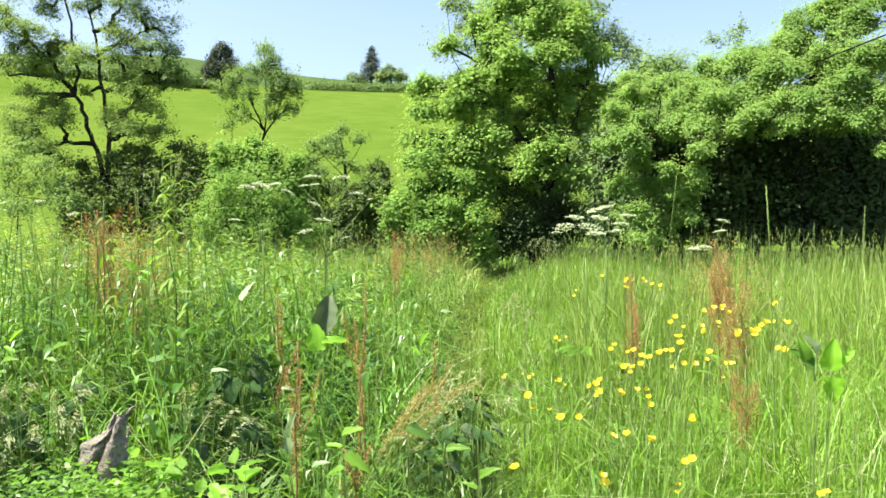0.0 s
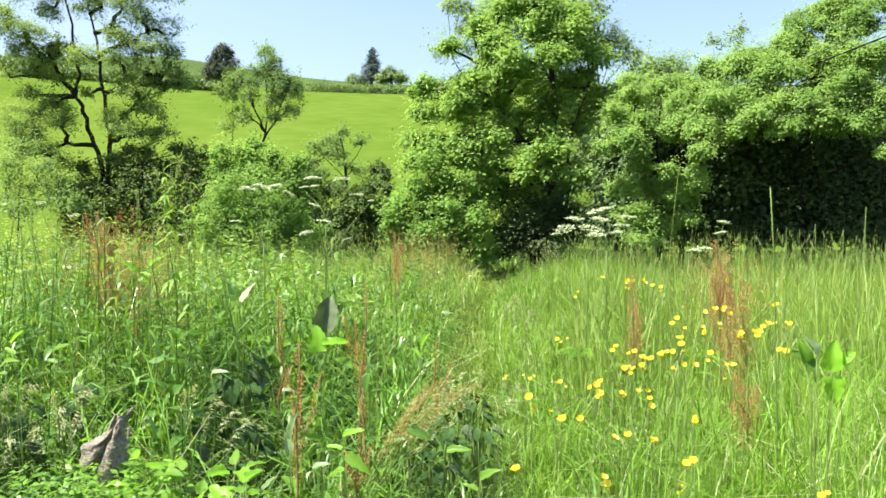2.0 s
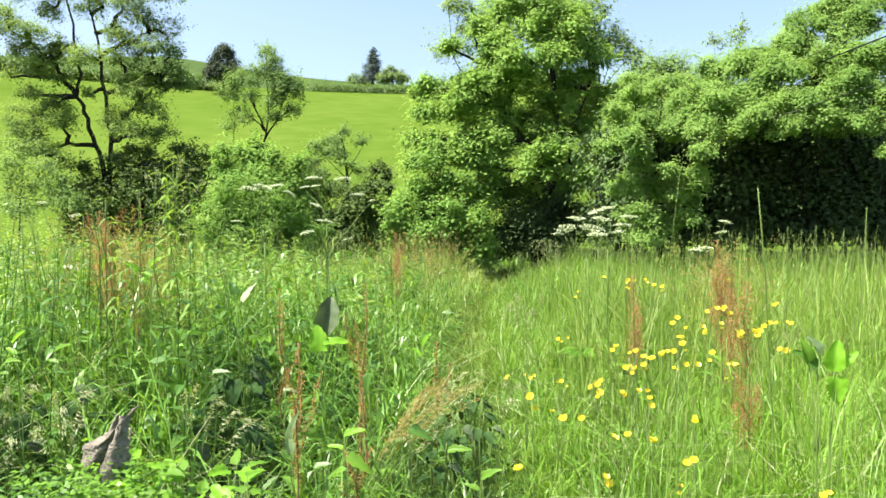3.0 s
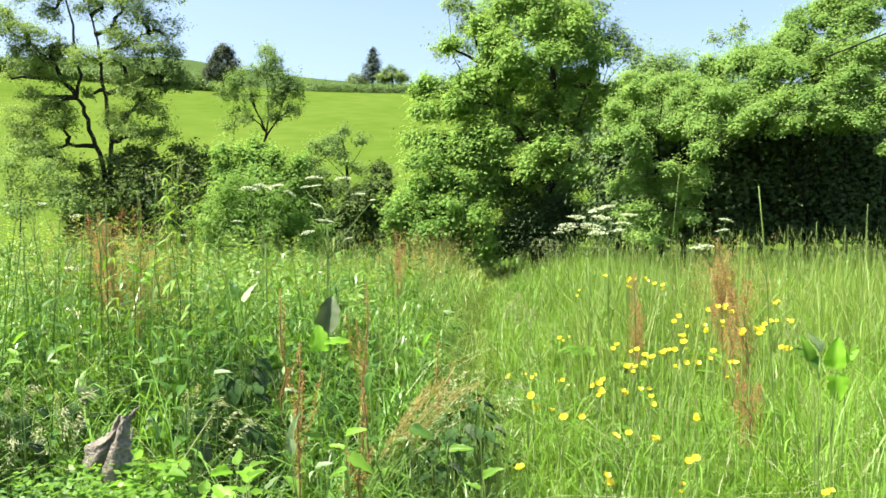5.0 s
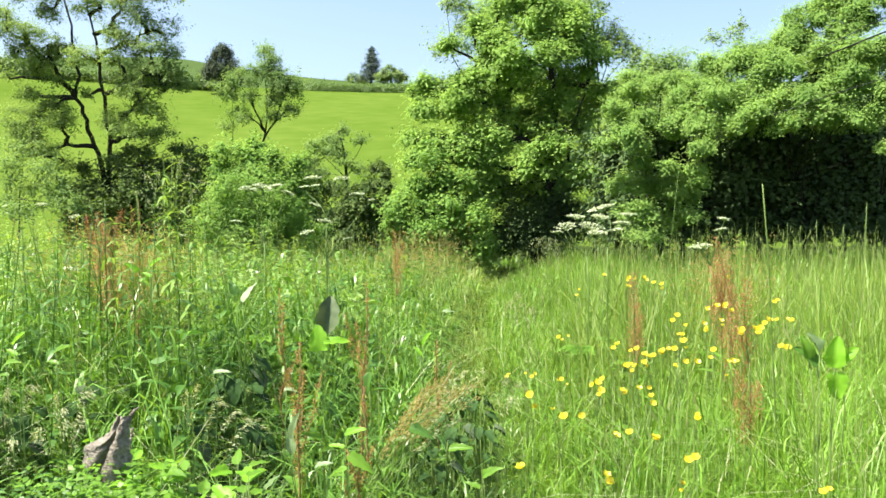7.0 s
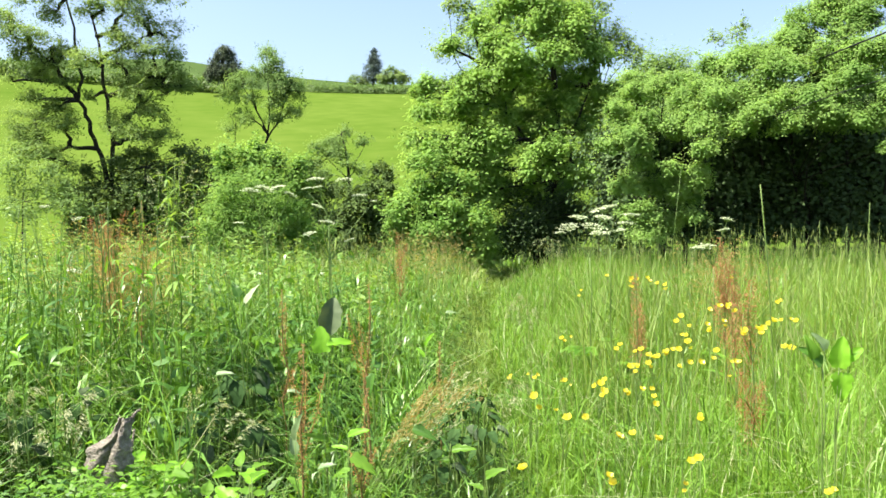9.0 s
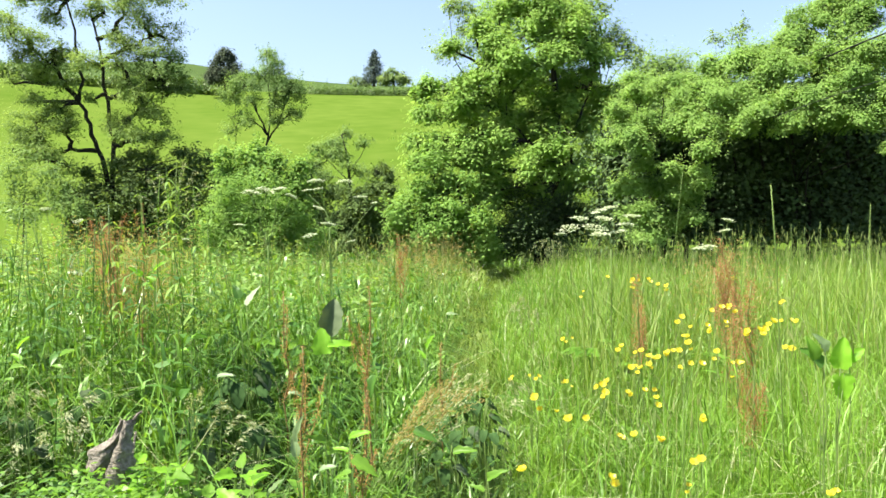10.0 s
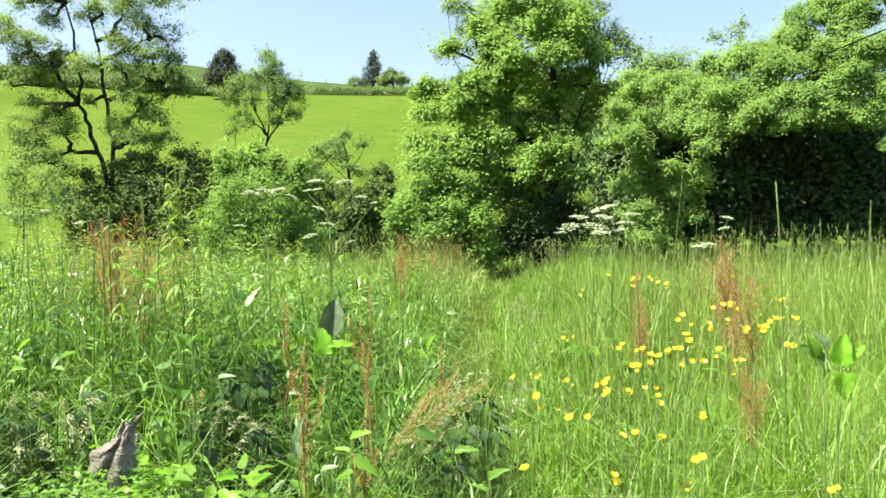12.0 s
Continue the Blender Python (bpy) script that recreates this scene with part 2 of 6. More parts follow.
# ---- trees and shrubs ----
def crown_points(lobes, spacing, rng):
    """Centres of leaf clumps spread evenly over rounded lobes, the way each faces, and its size."""
    C, D, S = [], [], []
    for x, y, z, rx, rz in lobes:
        gap = min(spacing, 0.9 * rx)
        n = max(6, int(1.5 * 4 * math.pi * ((rx * rx + 2 * rx * rz) / 3) / gap ** 2))
        i = np.arange(n) + 0.5
        up, th = 1 - 2 * i / n, i * 2.39996 + rng.uniform(0, 6.3)
        flat = np.sqrt(1 - up * up)
        d = unit(np.stack([flat * np.cos(th), flat * np.sin(th), up], 1) + rng.normal(0, 0.22, (n, 3)))
        d = d[d[:, 2] > -0.75 + 0.4 * rng.random(n)]
        r = rng.uniform(0.62, 1.02, len(d))
        C.append(np.array([x, y, z]) + d * r[:, None] * np.array([rx, rx, rz]))
        D.append(d)
        S.append(gap * rng.uniform(0.42, 0.85, len(d)))
    return np.concatenate(C), np.concatenate(D), np.concatenate(S)


def tree(name, label, category, trunks, lobes, leaf, seed, spacing=0.34, cover=3.0, size=(0.085, 0.045),
         inner=0.15, trunk_r=0.12, group="", limbs=True, split=0, loose=0.25, tall=0.8, shoots=0.25, skirt=None):
    """A woody plant: trunks (lists of points), limbs to every lobe, and a crown of rounded leaf clumps."""
    rng = np.random.default_rng(seed)
    bx, by, _ = trunks[0][0]
    origin = np.array([bx, by, float(ground_z(bx, by)) - 0.05])
    top = thing(name, origin, label, category, group)
    spine = list(lobes)
    if split:
        # every lobe breaks up into uneven boughs
        few = []
        for x, y, z, rx, rz in lobes:
            for _ in range(split):
                d = unit(rng.normal(size=3)) * rng.uniform(0.35, 0.8)
                k = rng.uniform(0.42, 0.68)
                few.append((x + d[0] * rx, y + d[1] * rx, z + d[2] * rz, rx * k, (0.5 * rx + 0.5 * rz) * k * rng.uniform(0.8, 1.25)))
        lobes = few
    if skirt is not None:
        # leafage down to the ground, set back under the overhang
        for x, y, z, rx, rz in spine:
            zz = z - 1.5 * rz
            while zz > origin[2] + 0.2 * rz:
                lobes = lobes + [(x, y + skirt, zz, 0.9 * rx, rz)]
                zz -= 1.6 * rz
    C, D, S = crown_points(lobes, spacing, rng)
    # trunks
    for pts in trunks:
        pts = np.array(pts, float)
        if pts[0, 2] < origin[2] + 1.3:
            pts[0, 2] = min(pts[0, 2], origin[2])
        thin = 1.0 if pts[0, 2] <= origin[2] else 0.30
        s = np.linspace(0, 1, len(pts) * 3)
        fine = np.stack([np.interp(s, np.linspace(0, 1, len(pts)), pts[:, i]) for i in range(3)], 1)
        fine[1:-1] += rng.normal(0, trunk_r * 0.12, (len(fine) - 2, 3))
        g = Geo()
        tube(g, fine - origin, thin * trunk_r * (1.15 - 0.85 * s) * (1 + (0.6 if thin == 1.0 else 0.0) * np.exp(-s * 6)), 9)
        part("trunk", g, BARK, top, smooth=True)
    # limbs and their twigs
    every = np.concatenate([np.array(p, float)[1:] for p in trunks])
    if limbs:
        for x, y, z, rx, rz in spine:
            c = np.array([x, y, z])
            cand = every[every[:, 2] < z + 0.3]
            cand = cand if len(cand) else every
            a = cand[np.argmin(np.linalg.norm(cand - c, axis=1))]
            g = Geo()
            tube(g, curve(a, c, 0.1 * rx, 6, rng, 0.05 * rx) - origin, np.linspace(trunk_r * 0.34, trunk_r * 0.12, 6), 6)
            limb = part("limb", g, BARK, top)
            near = np.argsort(np.linalg.norm(C - c, axis=1) + rng.random(len(C)) * rx * 1.5)[:6]
            for e in C[near]:
                g = Geo()
                tube(g, curve(c, e, 0.08 * rx, 4, rng, 0.04 * rx) - origin, np.linspace(trunk_r * 0.11, 0.004, 4), 4)
                part("twig", g, BARK, limb)
    # crown: in each clump the leaves lie over a cap like tiles, with loose ones round its rim
    g = Geo()
    n = rng.poisson(cover * 2.6 * S ** 2 / (0.5 * size[0] * size[1]) * np.where(D[:, 1] > 0.5, 0.45, 1.0) * 0.7)
    idx = np.repeat(np.arange(len(C)), n)
    face = unit(D * 0.7 + np.array([-0.12, -0.08, 0.6]) + rng.normal(0, 0.25, (len(C), 3)))
    off = np.clip(rng.normal(0, 1, (len(idx), 3)), -1.7, 1.7) * np.array([1, 1, tall]) + 0.35 * face[idx]
    wide = np.where(rng.random(len(idx)) < loose, 0.9, 0.42)
    at = C[idx] + off * (wide * S[idx])[:, None]
    nor = unit(unit(off) * 0.45 + face[idx] * 0.5 + np.array([-0.22, -0.16, 0.55]) + rng.normal(0, 0.17, (len(idx), 3)))
    # shoots that stick out of the clumps
    sh = np.flatnonzero(rng.random(len(C)) < shoots)
    m = 12
    si, s = np.repeat(sh, m), np.tile(np.linspace(0.4, 1.0, m), len(sh))
    up = unit(D[sh] + np.array([0, 0, 0.5]) + rng.normal(0, 0.45, (len(sh), 3)))[np.repeat(np.arange(len(sh)), m)]
    at = np.concatenate([at, C[si] + up * (s * 2.3 * S[si])[:, None] + rng.normal(0, 0.5 * size[0], (len(si), 3))])
    nor = np.concatenate([nor, unit(np.array([-0.2, -0.2, 0.6]) + rng.normal(0, 0.5, (len(si), 3)))])
    idx = np.concatenate([idx, si])
    way = rng.normal(0, 0.7, (len(idx), 3)) + D[idx] * 0.5 + np.array([0, 0, -0.3])
    out = unit(way - nor * (way * nor).sum(1)[:, None])
    k = rng.uniform(0.6, 1.25, len(idx))
    leaf_quads(g, at - origin, out, nor, size[0] * k, size[1] * k)
    if inner:
        m = int(inner * len(idx))
        pick = rng.integers(0, len(lobes), m)
        lb = np.array([t[:5] for t in lobes])[pick]
        d = unit(rng.normal(size=(m, 3))) * rng.uniform(0.1, 0.75, m)[:, None] ** 0.6
        pos = lb[:, :3] + d * np.stack([lb[:, 3], lb[:, 3], lb[:, 4]], 1)
        leaf_quads(g, pos - origin, rng.normal(size=(m, 3)), rng.normal(size=(m, 3)) + np.array([0, 0, 1.0]), size[0] * 1.2, size[1] * 1.3)
    part("crown", g, leaf, top)
    return top


def near_trees():
    tree("ash_tree", "large bright green ash tree at the end of the path", "tree",
         [[(2.13, 17.00, 0.32), (2.18, 17.00, 1.35), (2.33, 17.00, 2.34), (2.48, 17.00, 3.52), (2.35, 17.00, 4.69), (2.26, 17.00, 5.80)], [(2.24, 17.00, 1.97), (2.83, 17.20, 3.11), (3.20, 17.20, 4.11), (3.22, 17.00, 4.94)], [(2.33, 17.00, 2.34), (1.76, 16.60, 2.92), (1.15, 16.60, 3.65), (0.84, 16.60, 4.49)], [(2.27, 16.90, 1.72), (2.35, 16.00, 2.04), (2.54, 15.40, 2.18)]],
         [(1.18, 16.20, 5.49, 0.52, 0.41), (1.79, 16.40, 5.78, 0.58, 0.42), (2.41, 16.20, 5.68, 0.52, 0.38), (2.72, 16.50, 5.50, 0.45, 0.36),
          (0.62, 16.10, 5.02, 0.46, 0.35), (1.13, 15.60, 4.77, 0.45, 0.34), (1.68, 15.90, 5.02, 0.43, 0.35), (2.03, 15.50, 4.59, 0.45, 0.32),
          (2.52, 15.90, 5.02, 0.48, 0.40), (2.84, 16.20, 4.86, 0.47, 0.41), (3.21, 16.60, 4.52, 0.45, 0.42), (3.64, 17.00, 4.10, 0.37, 0.37),
          (0.17, 16.20, 4.81, 0.27, 0.21), (0.83, 15.80, 4.38, 0.48, 0.35), (1.34, 15.30, 4.33, 0.44, 0.29), (1.83, 15.40, 4.28, 0.39, 0.26),
          (0.50, 16.00, 4.07, 0.41, 0.33), (1.08, 15.60, 4.00, 0.48, 0.26), (2.63, 15.70, 4.45, 0.45, 0.32), (2.24, 17.60, 5.70, 0.89, 0.75),
          (1.49, 17.80, 5.37, 0.90, 0.75), (3.05, 17.80, 5.24, 0.90, 0.75), (0.95, 17.40, 4.52, 0.74, 0.59), (2.82, 18.00, 4.18, 0.73, 0.55),
          (2.17, 18.00, 3.85, 0.67, 0.55), (3.39, 18.20, 3.55, 0.62, 0.62), (2.68, 18.30, 3.29, 0.74, 0.56), (3.38, 17.80, 4.08, 0.45, 0.45),
          (1.74, 17.60, 3.22, 0.60, 0.54), (3.33, 18.20, 2.69, 0.62, 0.46), (-0.28, 16.30, 3.43, 0.44, 0.39), (0.24, 16.00, 3.54, 0.49, 0.38),
          (0.78, 15.90, 3.57, 0.48, 0.38), (1.27, 16.10, 3.46, 0.38, 0.35), (-0.49, 16.40, 2.96, 0.36, 0.36), (0.03, 15.90, 2.90, 0.51, 0.43),
          (0.61, 15.80, 2.89, 0.51, 0.40), (1.11, 16.00, 2.72, 0.46, 0.38), (-0.47, 16.00, 2.44, 0.46, 0.33), (0.17, 15.80, 2.40, 0.51, 0.37),
          (0.76, 16.00, 2.28, 0.49, 0.35), (-0.25, 16.60, 4.01, 0.37, 0.20), (-0.56, 16.80, 3.92, 0.17, 0.31), (1.92, 15.20, 2.43, 0.41, 0.28),
          (2.42, 15.10, 2.62, 0.46, 0.23), (2.66, 15.20, 2.23, 0.44, 0.26), (2.21, 15.10, 2.09, 0.36, 0.18), (1.63, 15.40, 2.26, 0.34, 0.26),
          (1.13, 16.20, 1.88, 0.55, 0.41), (1.68, 16.40, 1.82, 0.47, 0.39), (0.64, 16.00, 1.75, 0.46, 0.38), (1.46, 16.60, 1.28, 0.62, 0.48),
          (2.06, 17.00, 1.41, 0.52, 0.43), (2.81, 17.80, 1.81, 0.60, 0.45), (2.65, 17.60, 1.09, 0.66, 0.51), (1.96, 17.20, 0.71, 0.73, 0.50),
          (1.29, 16.80, 0.73, 0.48, 0.43), (2.26, 18.20, 4.54, 0.62, 0.48), (1.46, 17.40, 4.14, 0.59, 0.49), (1.48, 17.60, 2.90, 0.73, 0.60),
          (2.35, 18.40, 3.10, 0.76, 0.62), (3.31, 18.40, 2.03, 0.76, 0.62), (0.57, 17.40, 3.38, 0.72, 0.59), (0.06, 17.20, 2.73, 0.63, 0.51),
          (2.88, 18.40, 4.71, 0.68, 0.54), (1.21, 17.40, 1.99, 0.64, 0.51), (2.01, 16.70, 3.97, 0.42, 0.34), (2.62, 16.70, 3.66, 0.44, 0.39),
          (2.12, 16.60, 3.26, 0.42, 0.34), (3.07, 16.80, 3.07, 0.37, 0.37)],
         ASH, 11, spacing=0.50, cover=1.9, size=(0.080, 0.044), inner=0.2, trunk_r=0.12, split=2, tall=1.0, loose=0.2, shoots=0.2)
    tree("ash_sapling", "thin leafy sprig of ash standing against the sky", "tree",
         [[(0.851, 17.5, 0.541), (0.783, 17.5, 2.341), (0.652, 17.5, 4.125), (0.204, 17.5, 4.885)]], [(0.14, 17.5, 5.037, 0.31, 0.21),
    (0.357, 17.5, 5.957, 0.28, 0.21),
    (0.65, 17.5, 5.58, 0.31, 0.31),
    (0.076, 17.5, 6.02, 0.13, 0.13)],
         ALDER, 12, spacing=0.36, cover=2.0, size=(0.08, 0.04), inner=0, trunk_r=0.03)
    tree("ash_sapling", "thin leafy sprig of ash standing against the sky", "tree",
         [[(3.49, 17.8, 0.529), (3.54, 17.8, 2.359), (3.59, 17.8, 4.174), (3.448, 17.8, 5.718)]], [(3.38, 17.8, 6.038, 0.34, 0.29),
    (3.97, 17.8, 5.269, 0.24, 0.39),
    (4.233, 17.8, 4.948, 0.26, 0.34),
    (2.796, 17.8, 6.23, 0.31, 0.26)],
         ALDER, 14, spacing=0.36, cover=2.0, size=(0.08, 0.04), inner=0, trunk_r=0.03)
    tree("holly_shrub", "dark glossy holly in the shade of the ash", "shrub",
         [[(1.911, 16.6, 0.149), (1.908, 16.6, 0.7), (1.967, 16.6, 1.189)]], [(1.782, 16.6, 1.494, 0.71, 0.56),
    (2.173, 16.3, 0.83, 0.62, 0.53),
    (1.317, 16.1, 0.776, 0.45, 0.47),
    (2.836, 16.9, 1.126, 0.55, 0.65),
    (3.319, 15.5, 1.193, 0.46, 0.68),
    (3.363, 16.6, 2.163, 0.42, 0.61)],
         HOLLY_AND_SHADE, 15, spacing=0.45, cover=1.1, size=(0.055, 0.035), inner=0.3, trunk_r=0.05)
    tree("elder_shrub", "pale green elder shrub beside the path's end", "shrub",
         [[(-0.18, 15.50, 0.65), (-0.23, 15.50, 1.17), (-0.29, 15.50, 1.79)], [(0.17, 15.50, 0.65), (0.22, 15.50, 1.11), (0.30, 15.50, 1.62)]],
         [(-0.65, 15.40, 1.88, 0.36, 0.27), (-0.20, 15.60, 2.23, 0.39, 0.28), (0.22, 15.30, 1.90, 0.36, 0.32), (-0.79, 15.20, 1.47, 0.34, 0.27),
          (-0.32, 15.10, 1.47, 0.40, 0.31), (0.22, 15.00, 1.42, 0.38, 0.29), (-0.96, 15.30, 1.13, 0.23, 0.18), (-0.45, 15.10, 1.02, 0.40, 0.20),
          (0.11, 15.00, 0.98, 0.40, 0.22), (0.65, 14.90, 1.17, 0.35, 0.26), (0.71, 14.90, 0.79, 0.29, 0.22), (-0.18, 16.00, 1.87, 0.47, 0.35)],
         ELDER, 13, spacing=0.42, cover=1.6, size=(0.080, 0.048), inner=0.1, trunk_r=0.06, split=2, tall=1.0, skirt=0.3, loose=0.2)
    # the hedge that runs along the meadow's side
    tree("hawthorn_hedge", "tall overgrown hawthorn hedge in fresh bright leaf", "hedge",
         [[(3.35, 13.60, 0.83), (3.42, 13.60, 1.83), (3.22, 13.30, 2.49), (3.12, 12.60, 3.07)], [(3.80, 13.60, 0.83), (3.87, 13.60, 1.83), (3.66, 13.30, 2.49), (3.54, 12.60, 3.07)], [(4.20, 13.60, 0.83), (4.27, 13.60, 1.83), (4.05, 13.30, 2.49), (3.90, 12.60, 3.07)]],
         [(2.76, 12.30, 2.94, 0.29, 0.20), (3.13, 12.40, 3.15, 0.35, 0.20), (2.81, 11.90, 2.55, 0.33, 0.18), (3.50, 12.60, 3.36, 0.39, 0.22),
          (3.92, 12.80, 3.51, 0.32, 0.25), (3.29, 12.00, 2.81, 0.37, 0.23), (3.77, 12.20, 3.01, 0.34, 0.25), (2.62, 11.80, 2.34, 0.24, 0.11),
          (3.07, 11.80, 2.34, 0.30, 0.14), (3.48, 11.80, 2.51, 0.33, 0.19), (3.23, 13.20, 3.01, 0.39, 0.29), (3.87, 13.40, 3.09, 0.39, 0.39),
          (3.04, 12.20, 2.12, 0.27, 0.14), (3.15, 13.20, 3.54, 0.29, 0.16), (3.09, 12.20, 1.72, 0.36, 0.20), (3.49, 12.20, 1.63, 0.32, 0.20),
          (2.91, 12.00, 1.36, 0.30, 0.19), (3.31, 12.00, 1.23, 0.35, 0.21), (3.88, 12.30, 1.86, 0.27, 0.22), (4.05, 12.40, 1.48, 0.22, 0.24),
          (3.68, 12.20, 1.14, 0.31, 0.22), (2.71, 12.10, 1.63, 0.20, 0.12), (3.02, 11.90, 1.01, 0.39, 0.21),
          (3.56, 11.70, 1.96, 0.26, 0.14), (3.96, 11.90, 1.72, 0.19, 0.14), (3.46, 11.80, 1.59, 0.24, 0.16), (3.73, 11.90, 1.26, 0.21, 0.14)],
         HAW, 21, spacing=0.38, cover=2.2, size=(0.037, 0.029), inner=0.25, trunk_r=0.03, split=2, tall=0.9, loose=0.15, group="hedge along the meadow")
    tree("hawthorn_hedge", "tall overgrown hawthorn hedge in fresh bright leaf", "hedge",
         [[(4.65, 13.60, 0.83), (4.72, 13.60, 1.82), (4.49, 13.30, 2.78), (4.32, 12.60, 3.34)], [(5.05, 13.60, 0.83), (5.12, 13.60, 1.82), (4.88, 13.30, 2.78), (4.68, 12.60, 3.34)], [(5.55, 13.60, 0.83), (5.62, 13.60, 1.82), (5.36, 13.30, 2.78), (5.14, 12.60, 3.34)]],
         [(4.31, 12.40, 3.69, 0.33, 0.20), (4.08, 12.00, 3.19, 0.37, 0.23), (4.53, 12.00, 3.47, 0.35, 0.23), (3.83, 11.60, 2.64, 0.36, 0.22),
          (4.26, 11.60, 2.94, 0.38, 0.24), (3.85, 11.30, 2.17, 0.28, 0.17), (4.88, 12.20, 3.70, 0.34, 0.23), (4.78, 11.70, 3.19, 0.38, 0.24),
          (4.50, 11.40, 2.70, 0.34, 0.18), (4.21, 11.40, 2.51, 0.30, 0.17), (3.79, 11.50, 1.94, 0.20, 0.12), (4.60, 13.00, 3.50, 0.48, 0.38),
          (5.08, 13.00, 3.32, 0.48, 0.38), (4.66, 12.60, 2.61, 0.46, 0.22)],
         HAW, 22, spacing=0.38, cover=2.3, size=(0.037, 0.029), inner=0.25, trunk_r=0.03, split=2, tall=0.9, loose=0.15, group="hedge along the meadow")
    tree("hawthorn_hedge", "tall overgrown hawthorn hedge hanging over deep shade", "hedge",
         [[(6.11, 13.60, 0.83), (6.17, 13.60, 1.82), (5.89, 13.30, 2.98), (5.65, 12.60, 3.53)], [(6.56, 13.60, 0.83), (6.62, 13.60, 1.82), (6.33, 13.30, 2.98), (6.06, 12.60, 3.53)], [(7.06, 13.60, 0.83), (7.12, 13.60, 1.82), (6.82, 13.30, 2.98), (6.52, 12.60, 3.53)], [(7.61, 13.60, 0.83), (7.66, 13.60, 1.82), (7.35, 13.30, 2.98), (7.03, 12.60, 3.53)]],
         [(5.24, 12.00, 3.90, 0.37, 0.27), (5.69, 12.00, 4.06, 0.39, 0.27), (5.16, 11.50, 3.39, 0.37, 0.22), (5.59, 11.50, 3.56, 0.37, 0.24),
          (5.07, 11.20, 2.93, 0.38, 0.21), (5.49, 11.00, 3.03, 0.39, 0.21), (6.08, 11.80, 4.08, 0.38, 0.28), (6.00, 12.00, 4.41, 0.28, 0.21),
          (6.37, 11.60, 4.22, 0.38, 0.26), (6.00, 11.20, 3.61, 0.40, 0.23), (5.82, 10.90, 3.14, 0.35, 0.19), (5.34, 10.90, 2.65, 0.32, 0.14),
          (5.72, 10.70, 2.67, 0.35, 0.16), (6.02, 10.60, 2.81, 0.27, 0.19), (6.25, 11.00, 3.68, 0.29, 0.24), (4.82, 11.10, 2.58, 0.29, 0.13),
          (6.04, 10.60, 2.15, 0.12, 0.11), (5.93, 12.80, 3.93, 0.57, 0.47), (6.57, 12.60, 3.80, 0.56, 0.46), (6.77, 11.40, 3.97, 0.42, 0.42),
          (6.71, 11.00, 3.16, 0.41, 0.41), (5.58, 12.40, 2.91, 0.46, 0.27), (6.20, 12.20, 2.88, 0.45, 0.27), (6.76, 12.00, 2.76, 0.35, 0.27),
          (6.03, 12.80, 3.52, 0.53, 0.41), (6.49, 12.60, 3.43, 0.52, 0.41), (6.88, 12.40, 3.49, 0.51, 0.40),
          (5.77, 12.10, 4.28, 0.37, 0.21), (6.23, 11.90, 4.45, 0.39, 0.23), (6.56, 11.70, 4.55, 0.43, 0.26), (5.96, 12.10, 4.54, 0.30, 0.16)],
         HAW, 23, spacing=0.38, cover=2.1, size=(0.037, 0.029), inner=0.25, trunk_r=0.03, split=2, tall=0.9, loose=0.15, group="hedge along the meadow")
    tree("hawthorn_shoot", "thin hawthorn shoots standing over the hedge", "shrub",
         [[(4.59, 12.80, 3.01), (4.51, 12.80, 3.56), (4.45, 12.80, 4.12)], [(4.58, 12.80, 3.10), (4.76, 12.80, 3.75), (4.91, 12.80, 4.43)]],
         [(4.45, 12.80, 4.14, 0.13, 0.11), (4.80, 12.80, 4.19, 0.11, 0.13), (4.91, 12.80, 4.38, 0.08, 0.11)],
         ALDER, 25, spacing=0.16, cover=1.2, size=(0.045, 0.03), inner=0.0, trunk_r=0.02)
